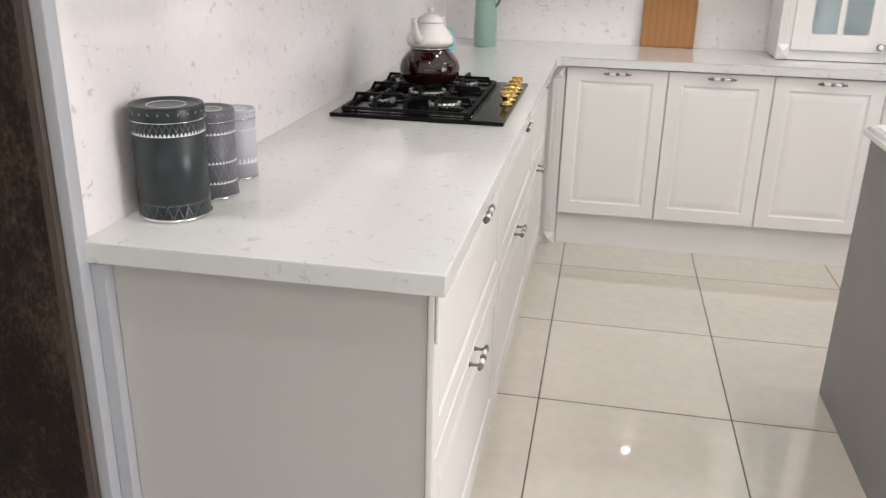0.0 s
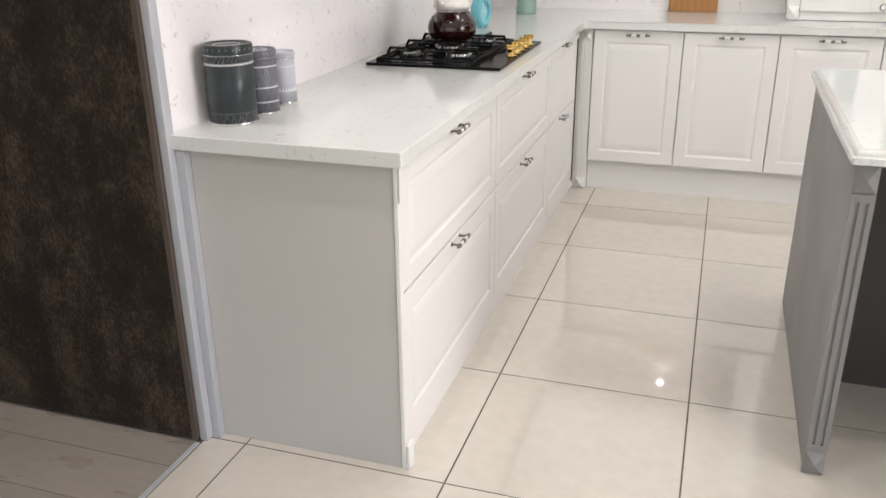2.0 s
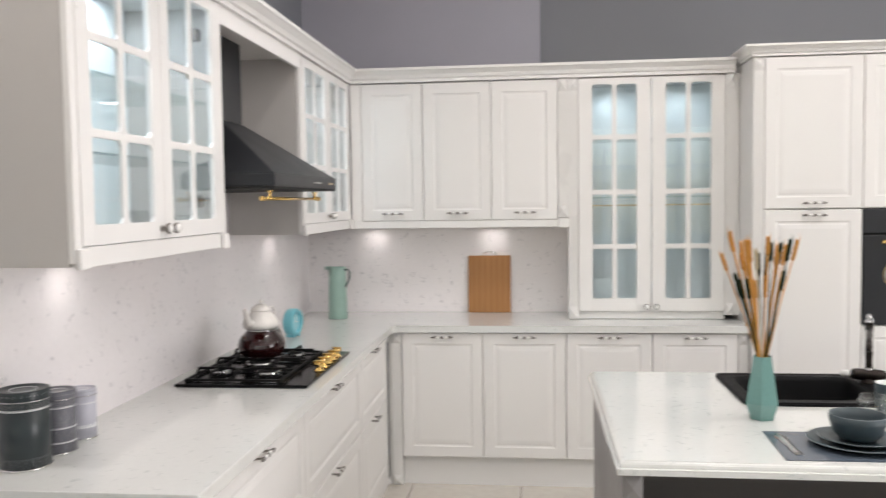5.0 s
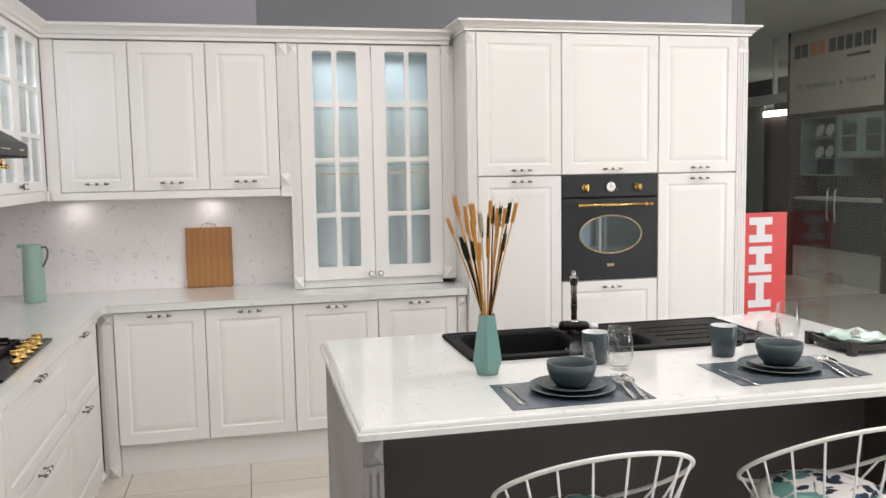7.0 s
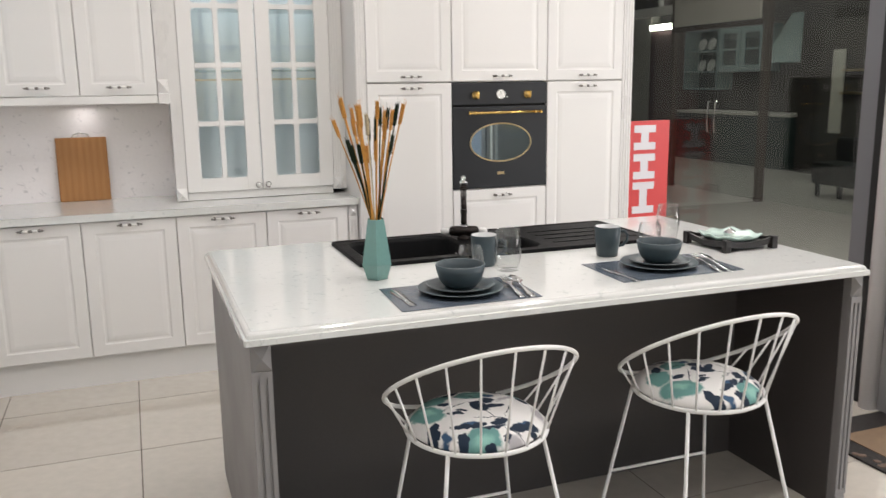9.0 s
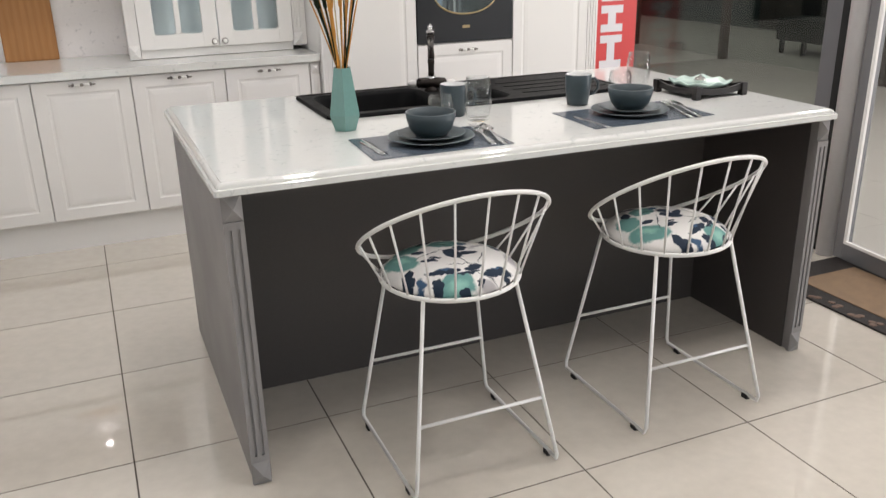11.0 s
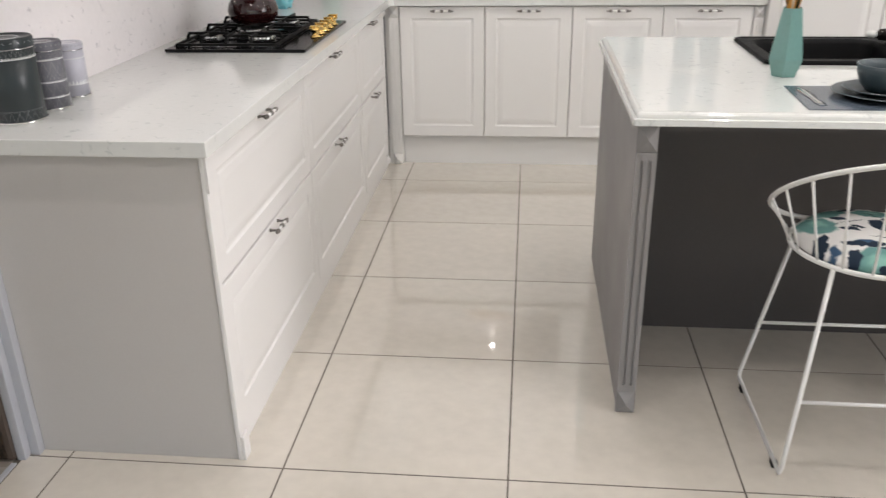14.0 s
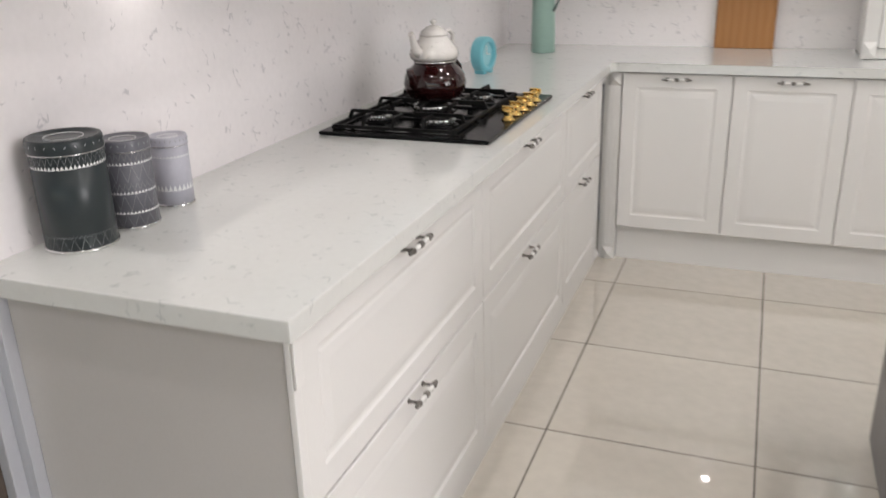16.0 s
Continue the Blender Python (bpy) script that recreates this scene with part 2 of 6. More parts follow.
def lathe(profile, n=28, m=None):
    return add_lathe(bmesh.new(), profile, n, m)


def add_tube(bm, points, r, n=10, closed=False, mat=0, radii=None):
    """A round bar along points."""
    pts = [Vector(p) for p in points]
    k = len(pts)
    rings, up = [], None
    for i, p in enumerate(pts):
        a = pts[(i - 1) % k] if (closed or i) else p
        b = pts[(i + 1) % k] if (closed or i < k - 1) else p
        d = (b - a).normalized()
        if up is None:
            up = d.orthogonal().normalized()
        side = d.cross(up)
        side = side.normalized() if side.length > 1e-6 else d.orthogonal().normalized()
        up = side.cross(d).normalized()
        q = radii[i] if radii else r
        rings.append([bm.verts.new(p + q * (math.cos(2 * math.pi * j / n) * side + math.sin(2 * math.pi * j / n) * up)) for j in range(n)])
    pairs = list(zip(rings, rings[1:]))
    for a, b in pairs:
        for j in range(n):
            f = bm.faces.new((a[j], b[j], b[(j + 1) % n], a[(j + 1) % n]))
            f.smooth, f.material_index = True, mat
    if closed:
        a, b = rings[-1], rings[0]
        s = min(range(n), key=lambda o: sum((a[j].co - b[(j + o) % n].co).length for j in range(n)))
        for j in range(n):
            f = bm.faces.new((a[j], b[(j + s) % n], b[(j + 1 + s) % n], a[(j + 1) % n]))
            f.smooth, f.material_index = True, mat
    else:
        bm.faces.new(rings[0]).material_index = mat
        bm.faces.new(rings[-1][::-1]).material_index = mat
    return bm


def tube(points, r, n=10, closed=False, radii=None):
    return add_tube(bmesh.new(), points, r, n, closed, 0, radii)


def prism(outline, z0, z1, bevel=0.0, m=None):
    bm = bmesh.new()
    m = m or Matrix.Identity(4)
    a = [bm.verts.new(m @ Vector((x, y, z0))) for x, y in outline]
    b = [bm.verts.new(m @ Vector((x, y, z1))) for x, y in outline]
    bm.faces.new(a[::-1]), bm.faces.new(b)
    k = len(a)
    for i in range(k):
        bm.faces.new((a[i], a[(i + 1) % k], b[(i + 1) % k], b[i]))
    if bevel:
        bmesh.ops.bevel(bm, geom=list(bm.edges), offset=bevel, segments=2, profile=0.6, affect="EDGES")
    return bm


def sweep(profile, path):
    """A moulding: (out, up) pairs carried along a level path of (x, y), mitred; out is to the right of the way."""
    bm = bmesh.new()
    rings = []
    for i, p in enumerate(path):
        p = Vector(p)
        d0 = (p - Vector(path[i - 1])).normalized() if i else (Vector(path[1]) - p).normalized()
        d1 = (Vector(path[i + 1]) - p).normalized() if i < len(path) - 1 else d0
        n0, n1 = Vector((d0.y, -d0.x)), Vector((d1.y, -d1.x))
        nn = (n0 + n1)
        nn = nn / max(1e-6, nn.length_squared) * 2
        rings.append([bm.verts.new((p.x + nn.x * o, p.y + nn.y * o, u)) for o, u in profile])
    k = len(profile)
    for a, b in zip(rings, rings[1:]):
        for j in range(k):
            bm.faces.new((a[j], a[(j + 1) % k], b[(j + 1) % k], b[j]))
    bm.faces.new(rings[0][::-1]), bm.faces.new(rings[-1])
    return bm


def mesh_of(name, bm, mats):
    bmesh.ops.recalc_face_normals(bm, faces=list(bm.faces))
    me = bpy.data.meshes.new(name)
    bm.to_mesh(me)
    bm.free()
    for m in mats if isinstance(mats, (list, tuple)) else [mats]:
        me.materials.append(m)
    return me


def part(name, bm, mats, parent=None, label="", m=None):
    ob = new(name, bm if isinstance(bm, bpy.types.Mesh) else mesh_of(name, bm, mats))
    if parent:
        ob.parent = parent
    if m is not None:
        ob.matrix_basis = m
    if label:
        ob["label"] = label
    return ob


def thing(name, label, category, group="", m=None, kind=""):
    ob = new(name)
    ob.empty_display_size = 0.05
    ob.matrix_basis = m or Matrix.Identity(4)
    return tagged(ob, label, category, group, kind)


def solid(name, bm, mats, label, category, group="", m=None, kind=""):
    ob = part(name, bm, mats, None, "", m)
    return tagged(ob, label, category, group, kind)


def structure(name, bm, mats, label, category, m=None):
    return solid(name, bm, mats, label, category, "", m, "structure")


# ---- the shell of the showroom ----
GX, GY, TS = -0.115, 1.735, 0.6          # a joint crossing of the floor, and the tile's side
FX0, FX1, FY0, FY1 = GX - 6 * TS, 3.70, GY - 8 * TS, 4.36
EAST = 3.70
structure("floor_slab", box(-7.0, EAST, -7.0, 4.6, -0.10, -0.0012), GROUT, "dark grout bed under cream floor tiles", "floor")
floor = structure("floor", box(-7.0, FX0 - 0.003, -7.0, FY1, -0.001, 0.0), TILE, "glossy cream porcelain floor of the showroom", "floor")
part("border", box(FX0 - 0.003, EAST, -7.0, FY0 - 0.003, -0.001, 0.0), TILE, floor)

# wood-look planks of the next bay, past a metal threshold
PLANKS = by_object(material("wood_look_porcelain", (0.30, 0.265, 0.23), 0.33, var=0.10, scale=4, fine=18, bump=0.02, stretch=(1, 3, 1), rvar=0.3), 0.05)
plank_floor = structure("floor_planks", box(-7.0, -3.864, -1.868, 1.172, -0.001, 0.0), PLANKS, "matt greige wood-look plank floor of the next bay", "floor")
structure("threshold_strip", box(-0.858, -0.843, -1.868, 1.097, -0.0011, 0.0035, 0.0012), ALU, "slim aluminium threshold strip between two floors", "trim")

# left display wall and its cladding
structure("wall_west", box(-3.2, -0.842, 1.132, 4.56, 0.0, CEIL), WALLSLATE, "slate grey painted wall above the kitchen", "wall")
structure("wall_north", box(-0.842, 0.61, 4.362, 4.56, 0.0, CEIL), WALLGREY, "lavender grey painted back wall", "wall")
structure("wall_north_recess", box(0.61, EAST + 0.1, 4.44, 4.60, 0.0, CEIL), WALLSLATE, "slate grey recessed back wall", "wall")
structure("wall_south", box(-7.0, -3.6, -7.2, -7.0, 0.0, CEIL), WALLWHITE, "plain white wall closing the showroom", "wall")
structure("wall_south_sill", box(-3.6, 4.6, -7.2, -7.0, 0.0, 0.35), WALLWHITE, "low white wall under the shop windows", "wall")
structure("wall_south_head", box(-3.6, 4.6, -7.2, -7.0, 2.9, CEIL), WALLWHITE, "white wall over the shop windows", "wall")
structure("wall_far_west", box(-7.2, -7.0, -7.2, 4.56, 0.0, CEIL), WALLWHITE, "plain white wall closing the showroom", "wall")
structure("wall_west_return", box(-7.0, -3.2, 4.36, 4.56, 0.0, CEIL), WALLWHITE, "plain white wall closing the showroom", "wall")
structure("ceiling", box(-7.2, 16.0, -7.2, 14.0, CEIL, CEIL + 0.15), CEILING, "plain white ceiling with round downlights", "ceiling")
win = thing("window_1", "wide shop window with slim aluminium mullions", "window", kind="structure")
for i in range(7):
    wx = -3.6 + i * 8.2 / 6
    part("mullion", box(wx - 0.03, wx + 0.03, -7.14, -7.06, 0.35, 2.9, 0.004), ALU, win)
part("transom", box(-3.57, 4.57, -7.13, -7.07, 2.15, 2.21), ALU, win)
for i in range(6):
    wx = -3.6 + i * 8.2 / 6
    p = part("pane", box(wx + 0.032, wx + 8.2 / 6 - 0.032, -7.105, -7.095, 0.352, 2.148), FARGLASS, win)
    p.visible_shadow = False
GLOW = bpy.data.materials.new("downlight_glow")
GLOW.use_nodes = True
GLOW.node_tree.nodes["Principled BSDF"].inputs["Emission Color"].default_value = (1, 0.96, 0.9, 1)
GLOW.node_tree.nodes["Principled BSDF"].inputs["Emission Strength"].default_value = 18
for lx, ly, share in DOWNLIGHTS:
    d = thing("downlight", "round recessed ceiling downlight, lit", "ceiling light", "ceiling downlights", pose(lx, ly, CEIL))
    part("trim_ring", add_lathe(bmesh.new(), [(0.115, 0.0), (0.145, -0.002), (0.15, -0.012), (0.118, -0.015), (0.115, 0.0)], 24, cap0=False, cap1=False), PORCELAIN, d)
    part("lens", lathe([(0.06, -0.006), (0.06, -0.003)], 20), GLOW, d)

# splashback slabs
structure("splashback_west", box(-0.842, -0.83, 1.145, 4.362, 0.9003, 1.70), SPLASH, "white quartz splashback with grey flecks", "splashback")
structure("splashback_north", box(-0.829, 0.86, 4.35, 4.362, 0.9003, 1.50), SPLASH, "white quartz splashback with grey flecks", "splashback")

# dark cladding on the end of the display wall
structure("cladding_panel", box(-3.2, -0.868, 1.098, 1.131, 0.012, CEIL), RUST, "dark brown rusted-metal laminate cladding panel", "wall panel")
structure("cladding_edge", box(-0.8675, -0.852, 1.100, 1.131, 0.010, CEIL), WOODEDGE, "brown wood-look edge strip of the cladding", "trim")
structure("corner_profile", box(-0.851, -0.826, 1.112, 1.144, 0.0, CEIL, 0.003), ALU, "blue-grey aluminium corner profile", "trim")


# ---- cabinets ----


def ring_loft(w, h, rings):
    """A front of w by h in x and z, looking to -y: (inset, depth) steps from the rim to the middle."""
    bm = bmesh.new()
    vs = []
    for o, d in rings:
        vs.append([bm.verts.new((x, -d, z)) for x, z in ((o, o), (w - o, o), (w - o, h - o), (o, h - o))])
    for a, b in zip(vs, vs[1:]):
        for i in range(4):
            bm.faces.new((a[i], a[(i + 1) % 4], b[(i + 1) % 4], b[i]))
    bm.faces.new(vs[-1])
    bm.faces.new(vs[0][::-1])
    return bm


def door_mesh(w, h, rail=0.058):
    t = 0.02
    return ring_loft(w, h, [(0, 0), (0, t - 0.003), (0.003, t), (rail, t), (rail + 0.005, t - 0.004), (rail + 0.013, t - 0.005), (rail + 0.020, t - 0.0028), (rail + 0.030, t - 0.0015), (rail + 0.040, t - 0.0004)])


def handle_mesh(length=0.10):
    """Pewter bar pull with two white porcelain grips, standing off the front along -y."""
    bm = bmesh.new()
    h = length / 2
    for s in (-1, 1):
        add_lathe(bm, [(0.0065, 0.0), (0.005, 0.003), (0.0035, 0.008), (0.0035, 0.018), (0.005, 0.022), (0.006, 0.026), (0.0035, 0.030)], 10, Matrix.Translation((s * h * 0.78, 0, 0)) @ pose(0, 0, 0, 90))
    bar = Matrix.Translation((0, -0.026, 0)) @ pose(0, 0, 0, 0, 90)
    def turned(prof, mat):
        add_lathe(bm, prof, 12, bar, mat)
    turned([(0.001, -h * 1.22), (0.004, -h * 1.16), (0.0055, -h * 1.05), (0.0035, -h * 0.98), (0.0068, -h * 0.90), (0.0075, -h * 0.80), (0.005, -h * 0.70)], 0)
    turned([(0.005, h * 0.70), (0.0075, h * 0.80), (0.0068, h * 0.90), (0.0035, h * 0.98), (0.0055, h * 1.05), (0.004, h * 1.16), (0.001, h * 1.22)], 0)
    turned([(0.005, -h * 0.17), (0.0072, -h * 0.10), (0.0078, 0), (0.0072, h * 0.10), (0.005, h * 0.17)], 0)
    turned([(0.0048, -h * 0.69), (0.0062, -h * 0.55), (0.0062, -h * 0.30), (0.0048, -h * 0.18)], 1)
    turned([(0.0048, h * 0.18), (0.0062, h * 0.30), (0.0062, h * 0.55), (0.0048, h * 0.69)], 1)
    return bm


HANDLE = mesh_of("handle", handle_mesh(), [PEWTER, PORCELAIN])
KNOB = mesh_of("knob", add_lathe(add_lathe(bmesh.new(), [(0.010, 0.0), (0.006, 0.004), (0.005, 0.010), (0.012, 0.014), (0.016, 0.019), (0.016, 0.024), (0.0135, 0.026)], 16, pose(0, 0, 0, 90)), [(0.0125, 0.0255), (0.0120, 0.029), (0.008, 0.0325), (0.002, 0.034)], 16, pose(0, 0, 0, 90), 1), [PEWTER, PORCELAIN])


def front(parent, name, x, z, w, h, handle=None, y=0.0, rail=0.058, mat=WHITE):
    """A panelled door or drawer front at x, z of the thing, looking to -y, with its handle at (x, z) of the front."""
    d = part(name, door_mesh(w - 0.004, h - 0.004, rail), mat, parent, "", pose(x + 0.002, y, z + 0.002))
    if handle:
        part("handle", HANDLE, None, d, "pewter bar handle with white porcelain grips", pose(handle[0], -0.02, handle[1]))
    return d


def flutes(parent, name, x0, x1, z0, z1, y, mat=WHITE, depth=0.018, count=3, block=0.07):
    """A pilaster with grooves and a pyramid block at head and foot, looking to -y."""
    bm = bmesh.new()
    add_box(bm, x0, x1, y - depth + 0.006, y, z0, z1)
    p = part(name, bm, mat, parent)
    for za in (z0 + block, z1 - block - 0.02):
        part("band", box(x0, x1, y - depth, y - depth + 0.006, za, za + 0.02), mat, p)
    w = x1 - x0
    k = count
    groove = 0.30 * w / k
    step = (w - k * groove) / (k + 1)
    for i in range(k + 1):
        a = x0 + i * (step + groove)
        part("rib", box(a, a + step, y - depth, y - depth + 0.006, z0 + block + 0.02, z1 - block - 0.02), mat, p)
    for za in (z0, z1 - block):
        b = bmesh.new()
        v = [b.verts.new(q) for q in ((x0, y - depth + 0.004, za), (x1, y - depth + 0.004, za), (x1, y - depth + 0.004, za + block), (x0, y - depth + 0.004, za + block), ((x0 + x1) / 2, y - depth - 0.016, za + block / 2))]
        for i in range(4):
            b.faces.new((v[i], v[(i + 1) % 4], v[4]))
        b.faces.new(v[3::-1])
        part("corner_block", b, mat, p)
    return p


def glazed_door(parent, x, z, w, h, cols, rows, y, knob=None, stile=0.078, bar=0.028, top=None, bottom=None):
    """A glazed door with glazing bars, rounded pane corners, and a pane in every light."""
    t = 0.02
    top, bottom = top or stile, bottom or stile
    bm = bmesh.new()
    add_box(bm, 0.002, stile, -t, 0, 0.002, h - 0.002, 0.002)
    add_box(bm, w - stile, w - 0.002, -t, 0, 0.002, h - 0.002, 0.002)
    add_box(bm, stile, w - stile, -t, 0, 0.002, bottom)
    add_box(bm, stile, w - stile, -t, 0, h - top, h - 0.002)
    pw, ph = (w - 2 * stile - (cols - 1) * bar) / cols, (h - top - bottom - (rows - 1) * bar) / rows
    for i in range(1, cols):
        a = stile + i * pw + (i - 1) * bar
        add_box(bm, a, a + bar, -t + 0.002, -0.004, bottom, h - top, 0.003)
    for j in range(1, rows):
        a = bottom + j * ph + (j - 1) * bar
        add_box(bm, stile, w - stile, -t + 0.003, -0.005, a, a + bar, 0.003)
    c = 0.014
    for i in range(cols):
        for j in range(rows):
            x0, z0 = stile + i * (pw + bar), bottom + j * (ph + bar)
            for sx, sz, ox, oz in ((1, 1, x0, z0), (-1, 1, x0 + pw, z0), (1, -1, x0, z0 + ph), (-1, -1, x0 + pw, z0 + ph)):
                o = [(ox, oz), (ox + sx * c, oz), (ox + sx * c * 0.38, oz + sz * c * 0.38), (ox, oz + sz * c)]
                a = [bm.verts.new((px, -t + 0.003, pz)) for px, pz in o]
                b = [bm.verts.new((px, -0.005, pz)) for px, pz in o]
                bm.faces.new(a), bm.faces.new(b[::-1])
                for q in range(4):
                    bm.faces.new((a[q], a[(q + 1) % 4], b[(q + 1) % 4], b[q]))
    d = part("door", bm, WHITE, parent, "white glazed door with glazing bars", pose(x, y, z))
    for i in range(cols):
        for j in range(rows):
            x0, z0 = stile + i * (pw + bar), bottom + j * (ph + bar)
            p = part("pane", box(x0 - 0.002, x0 + pw + 0.002, -0.0125, -0.0085, z0 - 0.002, z0 + ph + 0.002), PANE, d, "clear glass pane")
            p.visible_shadow = False
    if knob:
        part("knob", KNOB, None, d, "small pewter and porcelain knob", pose(knob[0], -t, knob[1]))
    return d


def carcass(parent, w, d, z0, z1, mat=WHITE, hollow=False):
    """A box of boards from the front plane at y = 0 back to y = d."""
    bm = bmesh.new()
    s = 0.018
    if not hollow:
        add_box(bm, 0.0005, w - 0.0005, 0.014, d, z0, z1)
    else:
        bm.free()
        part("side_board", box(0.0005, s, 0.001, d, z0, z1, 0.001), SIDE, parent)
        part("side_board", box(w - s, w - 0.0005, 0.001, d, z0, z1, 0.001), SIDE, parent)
        part("bottom_board", box(s, w - s, 0.001, d, z0, z0 + s), mat, parent)
        part("top_board", box(s, w - s, 0.001, d, z1 - s, z1), mat, parent)
        return part("back_board", box(s, w - s, d - 0.008, d, z0 + s, z1 - s), mat, parent)
    return part("body", bm, mat, parent)


EASTWARD = pose(0, 0, 0, 0, 0, 90)        # fronts look to +x; a thing's x runs along the world's y

# base run along the back wall: four door units
BASE_Y = 3.82
edges = [-0.165, 0.283, 0.732, 1.188, 1.63]
for a, b in zip(edges, edges[1:]):
    u = thing("base_cabinet", "white base cabinet with one raised-panel door", "cabinet", "base cabinets along the back wall", pose(a, BASE_Y, 0))
    carcass(u, b - a, 0.52, 0.165, 0.858)
    front(u, "door", 0, 0.165, b - a, 0.692, ((b - a) / 2, 0.668))
    part("plinth", box(0, b - a, 0.025, 0.05, 0.0, 0.163), WHITE, u)
u = thing("end_pilaster", "white pilaster closing the base run beside the tall units", "pilaster", m=pose(1.631, BASE_Y, 0))
part("post", box(0, 0.056, 0.0, 0.04, 0.0, 0.858, 0.002), WHITE, u)
flutes(u, "fluting", 0.004, 0.052, 0.0, 0.856, -0.001, count=2, block=0.06)
u = thing("corner_pilaster", "white fluted pilaster in the inner corner of the base run", "pilaster", m=pose(-0.245, BASE_Y, 0))
part("post", box(0.0, 0.078, 0.0, 0.06, 0.0, 0.858, 0.002), WHITE, u)
flutes(u, "fluting", 0.022, 0.075, 0.0, 0.856, -0.001, depth=0.010, count=2, block=0.06)

# drawer run along the left wall
DRAW_X = -0.258
draw = [1.185, 2.11, 3.065, 3.735]
for a, b, grip in zip(draw, draw[1:], (0.452, 0.425, 0.282)):
    u = thing("drawer_unit", "white base unit with two deep raised-panel drawers", "cabinet", "drawer units along the left wall", Matrix.Translation((DRAW_X, a, 0)) @ EASTWARD)
    w = b - a
    carcass(u, w, 0.56, 0.08, 0.858)
    front(u, "drawer", 0, 0.512, w, 0.346, (grip, 0.325))
    front(u, "drawer", 0, 0.085, w, 0.424, (grip, 0.408))
    part("plinth", box(0, w, -0.008, 0.02, 0.0, 0.080), WHITE, u)
u = thing("base_run_end", "white lacquered end panel of the drawer run, shade in its colour", "cabinet panel", m=pose(0, 0, 0))
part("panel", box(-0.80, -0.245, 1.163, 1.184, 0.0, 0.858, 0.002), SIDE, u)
part("trim", box(-0.2445, -0.232, 1.160, 1.184, 0.0, 0.858, 0.003), WHITE, u)
part("foot_block", box(-0.2315, -0.222, 1.160, 1.20, 0.0, 0.075, 0.003), WHITE, u)
part("head_block", box(-0.2315, -0.226, 1.160, 1.186, 0.765, 0.858, 0.002), WHITE, u)
part("wall_strip", box(-0.8255, -0.8005, 1.138, 1.170, 0.0, 0.858, 0.002), ALU, u)
u = thing("corner_filler", "white corner filler with a fluted pilaster", "pilaster", m=Matrix.Translation((DRAW_X, 3.7355, 0)) @ EASTWARD)
part("post", box(0.0, 0.07, 0.0, 0.05, 0.0, 0.858, 0.002), WHITE, u)
flutes(u, "fluting", 0.01, 0.062, 0.0, 0.856, -0.001, depth=0.010, count=2, block=0.06)

# worktop
structure("worktop", prism([(-0.8415, 1.13), (-0.21, 1.13), (-0.21, 3.755), (-0.19, 3.778), (1.688, 3.778), (1.688, 4.3615), (-0.8415, 4.3615)], 0.862, 0.900, 0.003), QUARTZ, "L-shaped white quartz worktop with grey flecks", "worktop")

# wall cabinets on the back wall
UP_Y, UP_Z0, UP_Z1 = 4.04, 1.465, 2.25
edges = [-0.415, -0.06, 0.328, 0.70]
for a, b in zip(edges, edges[1:]):
    u = thing("wall_cabinet", "white wall cabinet with a raised-panel door", "cabinet", "wall cabinets along the back wall", pose(a, UP_Y, 0))
    carcass(u, b - a, 0.305, UP_Z0, UP_Z1)
    front(u, "door", 0, UP_Z0, b - a, UP_Z1 - UP_Z0 - 0.005, ((b - a) / 2, 0.041))
u = thing("light_pelmet", "white moulded pelmet under the wall cabinets", "moulding")
part("rail", box(-0.46, 0.70, UP_Y - 0.022, UP_Y + 0.29, 1.424, 1.4645, 0.003), WHITE, u)
part("end_block", box(0.701, 0.757, UP_Y - 0.034, UP_Y + 0.29, 1.420, 1.475, 0.004), WHITE, u)
u = thing("corner_post", "white corner post between the wall cabinets", "pilaster")
part("post", box(-0.478, -0.416, UP_Y - 0.015, UP_Y + 0.05, 1.4245, UP_Z1, 0.002), WHITE, u)
# pilaster beside the dresser
u = thing("dresser_pilaster", "white fluted pilasters framing the glazed dresser", "pilaster")
flutes(u, "upper_fluting", 0.702, 0.757, 1.476, UP_Z1, UP_Y)
flutes(u, "fluting", 0.758, 0.812, 0.903, UP_Z1, UP_Y - 0.0)
flutes(u, "fluting", 1.612, 1.664, 0.925, UP_Z1, UP_Y - 0.0)
part("post", box(0.702, 0.812, UP_Y + 0.001, UP_Y + 0.30, 1.476, UP_Z1), WHITE, u)
part("post", box(0.765, 0.812, UP_Y + 0.001, UP_Y + 0.30, 0.903, 1.475), WHITE, u)
part("post", box(1.612, 1.688, UP_Y + 0.001, UP_Y + 0.30, 0.925, UP_Z1), WHITE, u)
# glazed dresser on the worktop
PALEWOOD = material("pale_wood_edge", (0.62, 0.50, 0.32), 0.5, var=0.08)
INNER = material("pale_blue_cabinet_lining", (0.77, 0.81, 0.825), 0.5, var=0.02, bump=0.02)
u = thing("glazed_dresser", "white glazed dresser with lit shelves standing on the worktop", "cabinet", m=pose(0.813, UP_Y, 0))
carcass(u, 0.798, 0.30, 0.945, UP_Z1, WHITE, True)
part("lining", box(0.019, 0.779, 0.284, 0.2915, 0.964, UP_Z1 - 0.019), INNER, u, "pale blue back lining")
part("base_rail", box(0.002, 0.796, 0.0, 0.28, 0.9025, 0.9445, 0.002), WHITE, u)
for sz in (1.30, 1.58, 1.905):
    p = part("shelf", box(0.02, 0.778, 0.03, 0.28, sz, sz + 0.008), SHELFGLASS, u, "clear glass shelf")
    p.visible_shadow = False
